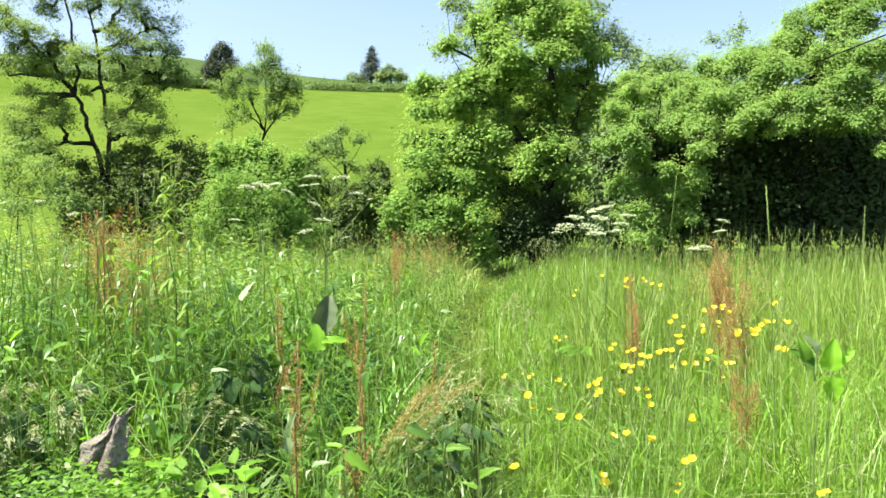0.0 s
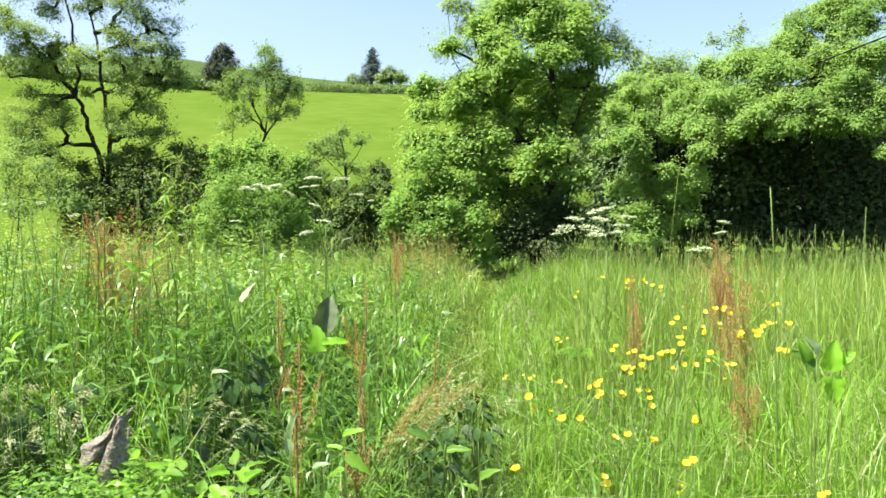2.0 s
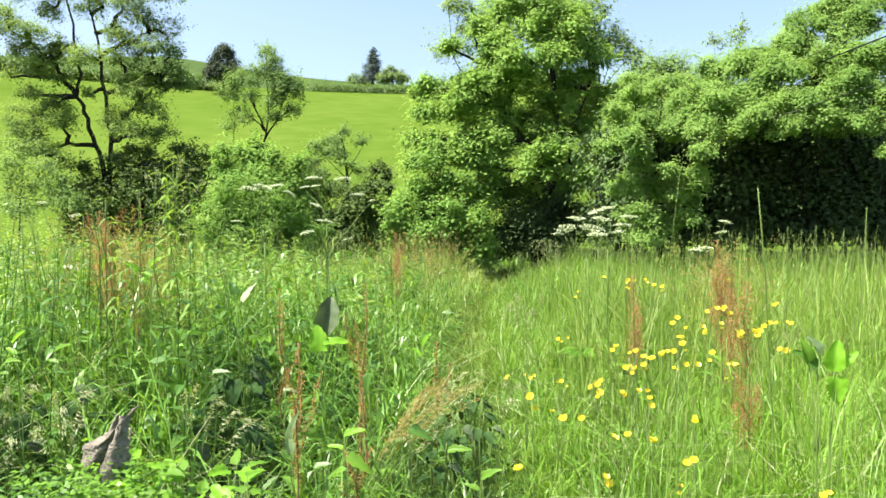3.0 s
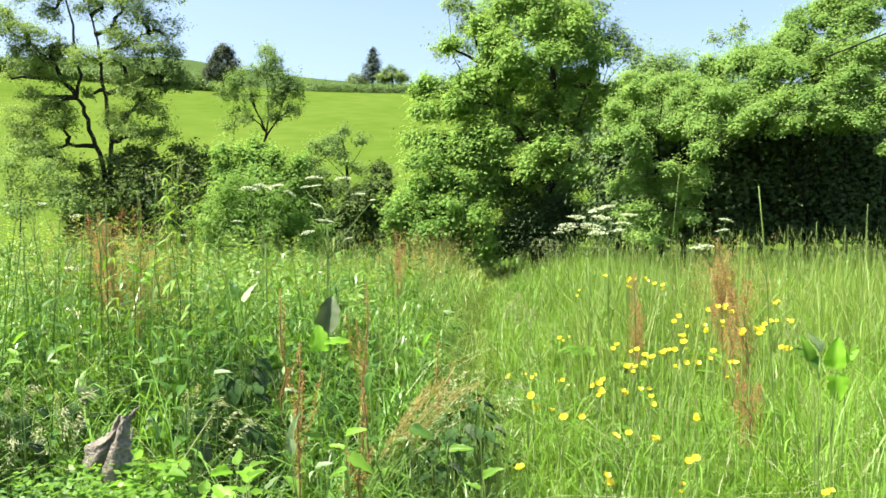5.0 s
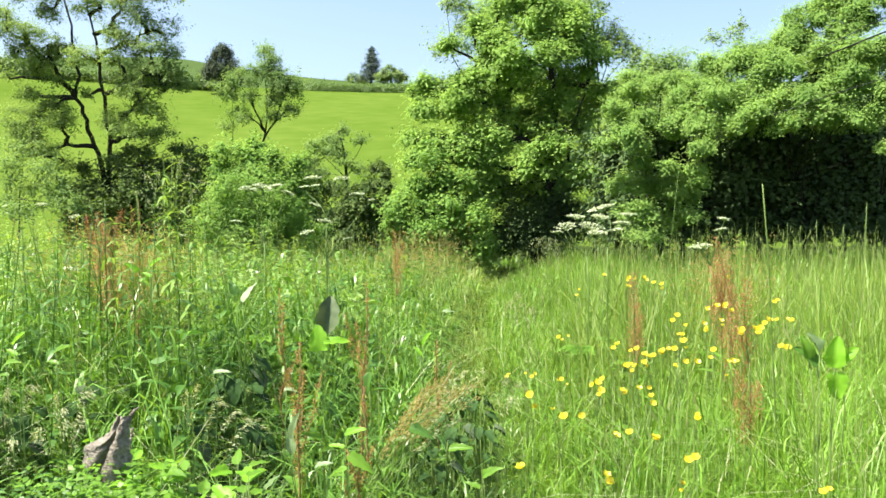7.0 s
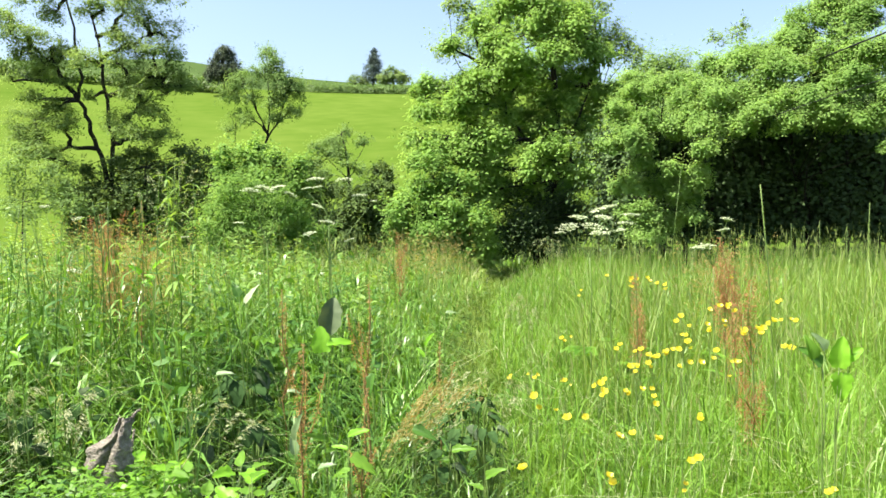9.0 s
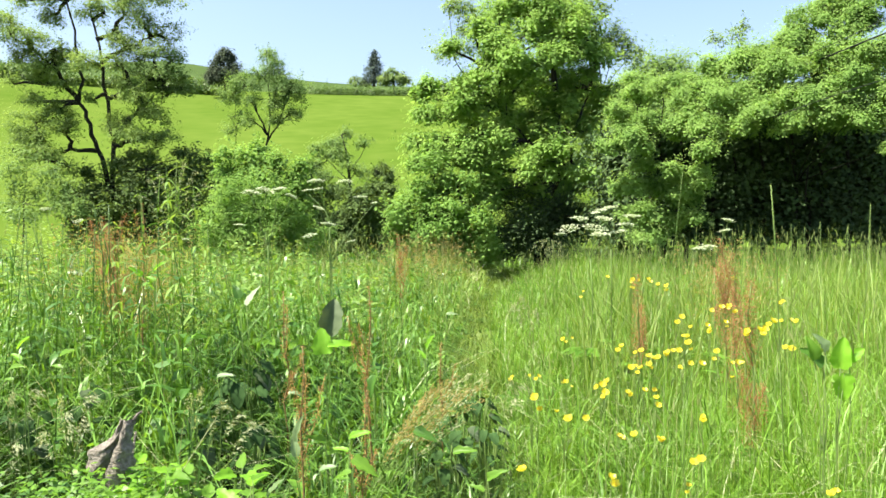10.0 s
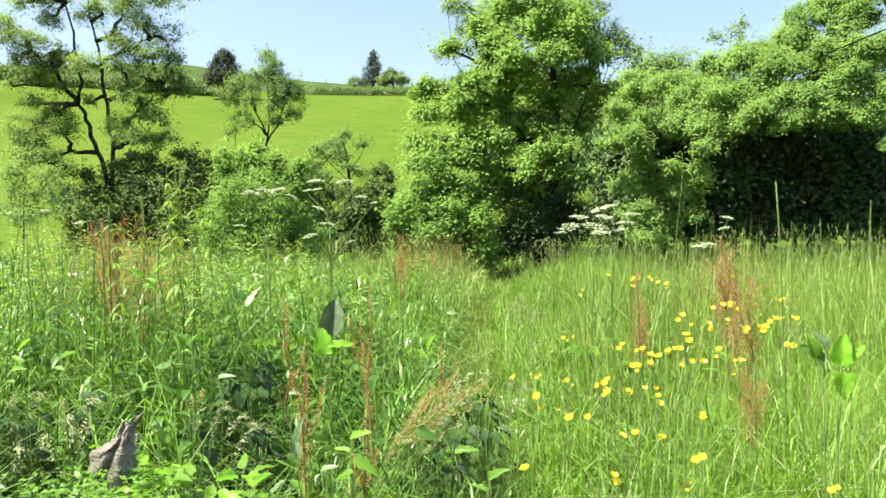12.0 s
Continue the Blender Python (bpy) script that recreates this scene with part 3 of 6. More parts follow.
    # opaque filler: its dark leaf colour stands for the shade under the hedge
    tree("blackthorn_thicket", "blackthorn undergrowth coloured dark for the shade under the hedge", "shrub",
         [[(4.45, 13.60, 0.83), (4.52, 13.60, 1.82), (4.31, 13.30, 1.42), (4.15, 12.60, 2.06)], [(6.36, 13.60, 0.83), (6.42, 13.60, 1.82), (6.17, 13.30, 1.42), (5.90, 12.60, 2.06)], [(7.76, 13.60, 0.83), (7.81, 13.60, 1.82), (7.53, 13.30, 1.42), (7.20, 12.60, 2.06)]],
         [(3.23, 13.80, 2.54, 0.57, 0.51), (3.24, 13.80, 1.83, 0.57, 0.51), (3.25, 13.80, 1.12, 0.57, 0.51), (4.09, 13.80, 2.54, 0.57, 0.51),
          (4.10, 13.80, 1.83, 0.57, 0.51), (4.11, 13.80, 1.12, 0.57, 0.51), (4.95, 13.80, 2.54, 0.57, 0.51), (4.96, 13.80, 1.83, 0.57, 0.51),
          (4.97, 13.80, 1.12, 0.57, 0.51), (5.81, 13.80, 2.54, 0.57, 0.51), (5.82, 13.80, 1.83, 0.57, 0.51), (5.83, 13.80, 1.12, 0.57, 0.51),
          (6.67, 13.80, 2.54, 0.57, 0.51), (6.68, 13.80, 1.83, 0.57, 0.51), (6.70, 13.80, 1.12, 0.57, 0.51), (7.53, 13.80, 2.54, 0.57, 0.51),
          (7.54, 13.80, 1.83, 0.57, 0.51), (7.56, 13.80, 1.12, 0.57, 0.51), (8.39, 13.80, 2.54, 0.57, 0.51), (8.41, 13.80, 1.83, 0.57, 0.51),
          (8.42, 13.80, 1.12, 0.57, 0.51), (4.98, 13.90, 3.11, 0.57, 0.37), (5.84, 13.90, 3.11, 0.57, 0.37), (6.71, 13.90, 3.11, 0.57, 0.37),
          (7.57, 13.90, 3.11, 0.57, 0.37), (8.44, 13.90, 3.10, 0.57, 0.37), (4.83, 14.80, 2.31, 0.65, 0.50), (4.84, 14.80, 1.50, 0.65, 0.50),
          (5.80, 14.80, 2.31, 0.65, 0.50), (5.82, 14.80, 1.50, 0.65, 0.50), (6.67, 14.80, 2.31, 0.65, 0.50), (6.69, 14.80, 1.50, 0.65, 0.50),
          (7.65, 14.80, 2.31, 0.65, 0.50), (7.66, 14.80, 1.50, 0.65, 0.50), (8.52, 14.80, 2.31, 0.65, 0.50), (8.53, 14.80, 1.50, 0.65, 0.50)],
         HOLLY_AND_SHADE, 24, spacing=0.45, cover=1.0, size=(0.09, 0.06), inner=1.0, trunk_r=0.03, loose=0.5)
    tree("willow_tree", "rounded pale willow crown behind the hedge", "tree",
         [[(6.735, 24.0, 0.632), (6.711, 24.0, 2.746), (6.687, 24.0, 4.845)]], [(6.679, 24.0, 5.454, 1.1, 0.64),
    (5.806, 24.0, 5.193, 0.71, 0.71),
    (7.383, 24.0, 5.28, 0.8, 0.67),
    (6.689, 24.0, 4.67, 1.41, 0.88)],
         WILLOW, 31, spacing=0.54, cover=1.8, size=(0.11, 0.05), trunk_r=0.14, split=2, tall=1.0)
    # the stream side
    tree("alder_tree", "open-crowned alder with two dark leaning trunks", "tree",
         [[(-8.38, 19.00, 1.29), (-8.43, 19.00, 2.47), (-8.63, 19.00, 3.17), (-8.84, 19.00, 3.86), (-9.04, 19.00, 4.25), (-8.96, 19.00, 4.69), (-9.03, 19.00, 5.31), (-9.11, 19.00, 5.93), (-9.26, 19.00, 6.75), (-9.40, 19.00, 7.29)], [(-8.31, 19.00, 1.29), (-8.28, 19.00, 2.47), (-8.22, 19.00, 3.31), (-8.31, 19.00, 3.86), (-8.37, 19.00, 4.44), (-8.43, 19.00, 5.07), (-8.53, 19.00, 5.68), (-8.66, 19.00, 6.23), (-8.70, 19.00, 6.95)], [(-8.22, 19.00, 3.31), (-7.81, 18.80, 3.75), (-7.37, 18.60, 4.02), (-7.04, 18.60, 4.35)], [(-9.07, 19.00, 4.28), (-9.25, 18.80, 4.63), (-9.42, 18.60, 5.02), (-9.93, 18.50, 5.48), (-10.46, 18.60, 5.80)], [(-8.60, 19.00, 3.06), (-9.20, 18.80, 3.08), (-9.90, 18.60, 2.83)], [(-8.45, 19.00, 5.24), (-7.78, 18.70, 5.45), (-7.14, 18.70, 5.74)], [(-8.36, 19.00, 4.34), (-7.62, 18.60, 4.48), (-6.91, 18.70, 4.53)], [(-8.57, 19.00, 5.79), (-8.02, 18.80, 5.90)], [(-8.21, 19.00, 3.17), (-7.57, 18.60, 3.26), (-6.89, 18.60, 3.29)]],
         [(-10.45, 18.60, 6.12, 0.58, 0.33), (-9.90, 18.40, 5.57, 0.68, 0.26), (-9.46, 18.60, 5.48, 0.51, 0.24), (-10.23, 18.50, 5.19, 0.54, 0.20),
          (-9.58, 18.40, 5.06, 0.58, 0.18), (-9.35, 18.80, 5.25, 0.38, 0.22), (-8.49, 18.30, 5.12, 0.44, 0.27), (-9.65, 19.20, 6.47, 0.46, 0.31),
          (-8.35, 19.00, 6.42, 0.45, 0.30), (-7.80, 18.80, 6.34, 0.59, 0.34), (-7.27, 18.70, 6.01, 0.55, 0.33), (-6.91, 18.90, 5.79, 0.45, 0.30),
          (-7.81, 18.50, 5.78, 0.48, 0.26), (-7.48, 18.40, 5.38, 0.61, 0.27), (-7.02, 18.60, 5.26, 0.51, 0.26), (-6.70, 18.90, 5.22, 0.38, 0.23),
          (-7.66, 18.30, 4.96, 0.61, 0.27), (-7.12, 18.40, 4.71, 0.61, 0.27), (-6.71, 18.60, 4.32, 0.51, 0.22), (-6.35, 18.90, 4.51, 0.35, 0.17),
          (-7.25, 18.30, 4.19, 0.61, 0.22), (-7.77, 18.40, 4.50, 0.41, 0.20), (-6.72, 18.80, 4.87, 0.42, 0.21), (-7.56, 18.40, 3.70, 0.54, 0.18),
          (-7.01, 18.50, 3.74, 0.48, 0.22), (-6.86, 18.60, 3.34, 0.45, 0.22), (-7.27, 18.40, 3.27, 0.51, 0.18), (-9.50, 18.80, 4.03, 0.42, 0.22),
          (-10.04, 18.80, 3.75, 0.69, 0.30), (-9.18, 18.60, 3.45, 0.48, 0.20), (-9.73, 18.60, 3.32, 0.58, 0.22), (-9.66, 18.50, 2.88, 0.65, 0.18),
          (-9.14, 18.60, 2.64, 0.45, 0.18), (-10.47, 19.20, 4.31, 0.42, 0.23), (-10.66, 19.00, 4.72, 0.38, 0.15), (-9.42, 18.80, 4.65, 0.31, 0.15),
          (-8.65, 18.90, 4.29, 0.21, 0.15), (-9.97, 18.80, 4.82, 0.45, 0.13), (-7.54, 19.00, 7.02, 1.22, 0.57), (-9.01, 19.20, 7.08, 1.06, 0.57),
          (-10.28, 19.20, 6.81, 0.88, 0.34)],
         ALDER, 41, spacing=0.32, cover=1.3, size=(0.052, 0.038), inner=0.0, trunk_r=0.185, split=2, loose=0.3, tall=0.6, shoots=0.4)
    tree("alder_shrub", "grey-green alder shrub at the stream's edge", "shrub",
         [[(-9.68, 17.40, 1.09), (-9.62, 17.40, 1.73), (-9.52, 17.40, 2.50)]],
         [(-9.56, 17.00, 2.35, 0.45, 0.23), (-9.06, 17.00, 1.95, 0.45, 0.23), (-8.66, 17.20, 2.13, 0.33, 0.18), (-9.46, 16.80, 1.69, 0.45, 0.22),
          (-8.67, 16.80, 1.57, 0.45, 0.17), (-9.84, 17.40, 2.94, 0.31, 0.15), (-8.34, 17.00, 1.78, 0.30, 0.18), (-9.52, 17.40, 2.75, 0.38, 0.18),
          (-8.78, 17.20, 2.48, 0.38, 0.18), (-8.98, 16.60, 1.41, 0.49, 0.17), (-9.57, 16.80, 1.96, 0.37, 0.20), (-8.10, 16.80, 1.47, 0.32, 0.15)],
         WILLOW, 42, spacing=0.34, cover=0.85, size=(0.065, 0.042), inner=0.0, trunk_r=0.02, split=2, loose=0.5)
    tree("blackthorn_thicket", "dark blackthorn thicket under the alder", "shrub",
         [[(-7.311, 18.6, 1.045), (-7.296, 18.6, 2.001), (-7.287, 18.6, 2.545)]],
         [(-8.50, 18.80, 2.16, 0.50, 0.36), (-7.69, 18.80, 2.46, 0.50, 0.36), (-6.97, 18.80, 2.71, 0.50, 0.30), (-6.35, 19.00, 2.95, 0.45, 0.28),
          (-7.32, 18.60, 1.88, 0.63, 0.38), (-6.29, 18.80, 2.32, 0.55, 0.39), (-8.78, 18.50, 1.74, 0.49, 0.30), (-5.85, 19.00, 2.61, 0.28, 0.28),
          (-7.92, 18.40, 1.63, 0.54, 0.33), (-5.52, 19.00, 2.06, 0.36, 0.42), (-8.05, 18.90, 2.72, 0.42, 0.22), (-8.73, 18.70, 2.40, 0.39, 0.25),
          (-7.53, 19.00, 2.89, 0.39, 0.20), (-9.05, 18.50, 2.04, 0.35, 0.22)],
         UNDERWOOD, 43, spacing=0.42, cover=0.6, size=(0.075, 0.048), inner=0.25, trunk_r=0.05, split=2, loose=0.45, skirt=0.2)
    tree("hazel_shrub", "sunlit green hazel shrub by the stream", "shrub",
         [[(-4.04, 16.60, 1.10), (-4.03, 16.60, 1.83), (-4.01, 16.60, 2.44)]],
         [(-4.61, 16.40, 2.64, 0.34, 0.24), (-4.11, 16.20, 2.44, 0.38, 0.24), (-3.58, 16.40, 2.59, 0.36, 0.24), (-3.19, 16.40, 2.31, 0.29, 0.22),
          (-3.71, 16.00, 2.14, 0.42, 0.21), (-4.29, 16.00, 2.07, 0.35, 0.19), (-4.76, 16.40, 2.31, 0.24, 0.22), (-3.34, 16.20, 2.00, 0.29, 0.14),
          (-4.13, 16.80, 2.85, 0.25, 0.17)],
         ELDER, 44, spacing=0.36, cover=1.3, size=(0.078, 0.050), inner=0.1, trunk_r=0.04, split=2, loose=0.35, skirt=0.3)
    tree("sallow_shrub", "loose yellow-green sallow shrub by the stream", "shrub",
         [[(-2.62, 20.50, 1.06), (-2.58, 20.50, 2.27), (-2.67, 20.50, 3.14), (-2.78, 20.50, 3.53)], [(-2.58, 20.50, 2.27), (-3.16, 20.50, 2.87), (-3.45, 20.50, 3.20)], [(-2.58, 20.50, 2.57), (-2.31, 20.50, 2.94), (-2.15, 20.50, 3.24)]],
         [(-3.39, 20.50, 3.14, 0.27, 0.21), (-2.95, 20.60, 3.39, 0.30, 0.21), (-2.64, 20.80, 3.62, 0.21, 0.15), (-2.77, 20.40, 2.94, 0.39, 0.21),
          (-3.40, 20.20, 2.67, 0.36, 0.18), (-2.20, 20.60, 3.21, 0.21, 0.18), (-3.10, 20.00, 2.42, 0.44, 0.18), (-2.42, 20.20, 2.58, 0.39, 0.21)],
         WILLOW, 45, spacing=0.30, cover=1.7, size=(0.07, 0.035), inner=0.0, trunk_r=0.045, split=2, loose=0.35, tall=1.0)
    tree("blackthorn_thicket", "dark blackthorn thicket in the stream hollow", "shrub",
         [[(-2.03, 20.40, 0.61), (-1.96, 20.40, 1.37), (-2.03, 20.40, 2.11)], [(-3.37, 20.30, 0.62), (-3.43, 20.30, 1.37), (-3.48, 20.30, 1.96)]],
         [(-3.64, 20.20, 2.22, 0.51, 0.27), (-1.88, 20.40, 2.56, 0.39, 0.30), (-1.50, 20.20, 2.03, 0.27, 0.45), (-3.31, 20.00, 1.78, 0.68, 0.41),
          (-2.40, 20.00, 1.80, 0.68, 0.44), (-3.97, 20.00, 1.88, 0.35, 0.29), (-1.70, 20.00, 1.29, 0.44, 0.32), (-2.85, 19.80, 1.14, 0.73, 0.32)],
         UNDERWOOD, 46, spacing=0.42, cover=1.0, size=(0.075, 0.048), inner=0.4, trunk_r=0.02, split=2, skirt=0.2)
    tree("bramble_bush", "low leafy bramble bush with white blossom", "shrub",
         [[(-3.61, 14.60, 0.69), (-3.63, 14.60, 1.12), (-3.64, 14.60, 1.49)]],
         [(-4.14, 14.70, 1.64, 0.28, 0.15), (-3.87, 14.90, 1.73, 0.26, 0.15), (-3.41, 14.50, 1.55, 0.28, 0.16), (-3.04, 14.50, 1.42, 0.23, 0.14),
          (-3.79, 14.30, 1.33, 0.29, 0.15), (-3.21, 14.30, 1.21, 0.27, 0.13), (-2.83, 14.50, 1.16, 0.19, 0.11), (-4.41, 14.50, 1.42, 0.23, 0.15),
          (-4.11, 14.30, 1.08, 0.25, 0.13), (-2.44, 14.70, 1.07, 0.22, 0.11), (-4.08, 14.40, 1.84, 0.25, 0.13), (-3.68, 14.50, 1.95, 0.26, 0.13),
          (-3.11, 14.40, 1.73, 0.25, 0.14), (-2.70, 14.40, 1.46, 0.19, 0.13), (-4.52, 14.10, 1.16, 0.23, 0.12), (-3.43, 14.10, 1.08, 0.29, 0.12)],
         ELDER, 47, spacing=0.24, cover=0.8, size=(0.050, 0.030), inner=0.1, trunk_r=0.015, split=2, loose=0.5, skirt=0.15)
    tree("willow_sapling", "slender young willow with an airy crown", "tree",
         [[(-6.40, 27.00, 3.54), (-6.24, 27.00, 4.27), (-6.15, 27.00, 5.15), (-6.22, 27.00, 6.13), (-6.25, 27.00, 7.21)], [(-6.32, 27.00, 3.97), (-5.84, 27.00, 4.76), (-5.48, 27.00, 5.74)], [(-6.24, 27.00, 4.27), (-6.63, 27.00, 5.15), (-7.11, 27.00, 5.94)], [(-6.15, 27.00, 5.15), (-5.91, 27.00, 5.94), (-5.86, 27.00, 6.82)]],
         [(-6.25, 27.00, 6.99, 0.43, 0.52), (-6.53, 26.80, 6.45, 0.43, 0.43), (-5.86, 26.80, 6.64, 0.43, 0.47), (-6.13, 26.60, 6.06, 0.56, 0.38),
          (-5.35, 26.80, 6.10, 0.52, 0.43), (-5.08, 27.00, 5.66, 0.48, 0.29), (-5.57, 26.70, 5.50, 0.47, 0.28), (-6.96, 26.80, 5.98, 0.47, 0.33),
          (-7.45, 27.00, 5.74, 0.38, 0.33), (-6.60, 26.60, 5.44, 0.42, 0.28), (-5.98, 26.60, 5.10, 0.52, 0.28), (-5.28, 26.80, 5.01, 0.38, 0.21),
          (-6.78, 26.80, 4.81, 0.43, 0.21), (-5.81, 26.70, 4.61, 0.42, 0.21)],
         WILLOW, 48, spacing=0.40, cover=1.6, size=(0.085, 0.038), inner=0.0, trunk_r=0.11, split=2, loose=0.25, tall=1.1)
    tree("willow_sapling", "thin young willow with few leaves", "tree",
         [[(-7.45, 27.20, 3.76), (-7.42, 27.20, 4.59), (-7.43, 27.20, 5.58)]],
         [(-7.41, 27.20, 5.46, 0.28, 0.28), (-7.59, 27.20, 4.89, 0.28, 0.24), (-7.19, 27.20, 5.03, 0.20, 0.20), (-7.62, 27.00, 4.33, 0.36, 0.28)],
         WILLOW, 49, spacing=0.34, cover=0.8, size=(0.085, 0.035), inner=0.0, trunk_r=0.04, split=2, loose=0.3, tall=1.1)


def far_trees():
    tree("spruce_tree", "dark conical spruce on the skyline", "tree", [[(-15.309, 165.0, 29.554), (-15.296, 165.0, 33.139), (-15.161, 165.0, 36.717)]],
         [(-15.304, 165.0, 30.989, 2.07, 1.09),
    (-15.42, 165.0, 32.184, 1.7, 0.97),
    (-15.295, 165.0, 33.378, 1.58, 0.97),
    (-15.17, 165.0, 34.571, 1.22, 0.97),
    (-15.166, 165.0, 35.644, 0.97, 0.97),
    (-15.161, 165.0, 36.717, 0.61, 0.97)], SPRUCE, 61, spacing=1.05, cover=2.0,
         size=(0.36, 0.2), trunk_r=0.25, limbs=False, loose=0.05, shoots=0.08)
    tree("field_maple", "rounded yellow-green tree on the skyline", "tree", [[(-10.755, 160.0, 28.465), (-10.751, 160.0, 29.856), (-10.748, 160.0, 31.015)]],
         [(-10.748, 160.0, 30.783, 2.36, 1.89),
    (-12.387, 160.0, 29.856, 1.65, 1.18),
    (-8.881, 160.0, 29.856, 1.65, 1.3)], FARLEAF, 62, spacing=1.20, cover=2.0, size=(0.40, 0.26), trunk_r=0.25, limbs=False, loose=0.05, shoots=0.08)
    tree("field_maple", "small pale bush on the skyline", "bush", [[(-19.636, 168.0, 30.556), (-19.632, 168.0, 31.286), (-19.63, 168.0, 31.773)]],
         [(-19.631, 168.0, 31.53, 1.61, 1.11),
    (-17.67, 168.0, 31.043, 1.24, 0.87)], FARLEAF, 63, spacing=1.05, cover=2.0, size=(0.40, 0.26), trunk_r=0.2, limbs=False, loose=0.05, shoots=0.08)
    tree("copper_beech", "dark purple-green beech on the hillside", "tree", [[(-38.663, 135.0, 24.408), (-38.639, 135.0, 26.364), (-38.518, 135.0, 28.317)]],
         [(-38.622, 135.0, 27.829, 2.78, 2.98),
    (-39.82, 135.0, 26.559, 2.19, 1.79),
    (-37.353, 135.0, 26.755, 1.99, 1.79),
    (-38.398, 135.0, 30.073, 1.59, 1.59)], YEW, 64, spacing=1.05, cover=2.0, size=(0.36, 0.24), trunk_r=0.3, limbs=False, loose=0.05, shoots=0.08)
    tree("field_hedge", "low clipped hedge along the top of the field", "hedge", [[(-13.686, 151.0, 25.51), (-13.684, 151.0, 25.839), (-13.684, 151.0, 26.058)]],
         [(x, 151.5 + 0.3 * math.sin(x), float(ground_z(x, 151)) + 0.7, 2.2, 0.95 + 0.15 * math.sin(2.3 * x)) for x in range(-26, 30, 2)],
         THORN, 65, spacing=0.75, cover=0.55, size=(0.25, 0.16), trunk_r=0.1, limbs=False, loose=0.05, shoots=0.08)
    tree("field_hedge", "ragged dark hedge along the upper hillside", "hedge", [[(-45.724, 141.0, 26.459), (-45.718, 141.0, 26.868), (-45.713, 141.0, 27.276)]],
         [(x, 141.5, float(ground_z(x, 141)) + 1.0, 2.4, 1.5 + 0.7 * math.sin(1.9 * x)) for x in range(-100, -38, 3)],
         THORN, 66, spacing=0.90, cover=0.9, size=(0.4, 0.25), trunk_r=0.1, limbs=False, loose=0.05, shoots=0.08)
    tree("skyline_bushes", "row of mixed bushes where field meets sky", "bush", [[(1.754, 150.0, 25.35), (1.754, 150.0, 26.438), (1.753, 150.0, 26.981)]],
         [(0.11, 150.0, 26.764, 1.55, 1.1),
    (2.301, 150.0, 27.525, 1.77, 1.44),
    (5.04, 150.0, 28.068, 2.43, 1.77),
    (-2.631, 150.0, 26.438, 1.33, 0.88)], THORN, 67, spacing=1.05, cover=2.0, size=(0.45, 0.28), trunk_r=0.2, limbs=False, loose=0.05, shoots=0.08)
    tree("copper_bush", "brownish bush on the hill's shoulder", "bush", [[(3.172, 140.0, 23.743), (3.171, 140.0, 24.758), (3.171, 140.0, 25.266)]],
         [(3.376, 140.0, 25.063, 1.24, 1.13)], COPPER, 68, spacing=0.90, cover=2.0, size=(0.4, 0.25), trunk_r=0.15, limbs=False, loose=0.05, shoots=0.08)


near_trees()
far_trees()


# ---- the meadow's grasses ----
def scatter(rng, n, near, far, power, half=0.66, edge=0.7):
    """Places on the meadow in front, thinning with distance."""
    u = rng.random(n)
    p = 2.0 - power
    y = (near ** p + u * (far ** p - near ** p)) ** (1 / p)
    return rng.uniform(-1, 1, n) * (half * y + edge), y


def blades(geo, x, y, z, h, w, lean, rng, segs=3, turn=None, drop=0.0):
    """Grass blades: strips that taper to a point and bow over."""
    n = len(x)
    th = rng.uniform(0, 2 * math.pi, n) if turn is None else turn
    d = np.stack([np.cos(th), np.sin(th), np.zeros(n)], 1)
    sd = th + math.pi / 2 + rng.normal(0, 0.5, n)
    s = np.stack([np.cos(sd), np.sin(sd), np.zeros(n)], 1)
    base = np.stack([x, y, z], 1)
    V = np.zeros((n, 2 * segs + 1, 3))
    for i in range(segs + 1):
        k = i / segs
        c = base + d * (lean * h * k ** 2.2)[:, None]
        c[:, 2] += h * (k - 0.45 * np.clip(lean, 0, 1.4) * k ** 3 - drop * np.clip(lean, 0, 1) * k ** 4)
        if i == segs:
            V[:, 2 * segs] = c
        else:
            half = (0.5 * w * (1 - k) ** 0.55)[:, None]
            V[:, 2 * i], V[:, 2 * i + 1] = c - s * half, c + s * half
    off = (np.arange(n) * (2 * segs + 1))[:, None]
    Q = np.concatenate([off + np.array([[2 * i, 2 * i + 1, 2 * i + 3, 2 * i + 2]]) for i in range(segs - 1)]) if segs > 1 else None
    T = off + np.array([[2 * segs - 2, 2 * segs - 1, 2 * segs]])
    geo.add(V.reshape(-1, 3), Q, T)


def side_of(x, y):
    return x - path_x(y)


# cut along sight lines so that the shaded depth behind shows
# dark gaps between the weeds, long and narrow, fanning out from the camera: slope, distance, half width, half length
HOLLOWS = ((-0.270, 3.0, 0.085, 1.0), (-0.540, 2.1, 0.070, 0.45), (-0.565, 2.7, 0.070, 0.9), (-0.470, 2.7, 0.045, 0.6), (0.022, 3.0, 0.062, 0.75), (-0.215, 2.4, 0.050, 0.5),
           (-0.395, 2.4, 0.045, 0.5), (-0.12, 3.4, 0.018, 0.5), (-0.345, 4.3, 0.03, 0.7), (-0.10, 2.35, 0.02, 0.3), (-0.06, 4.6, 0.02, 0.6))


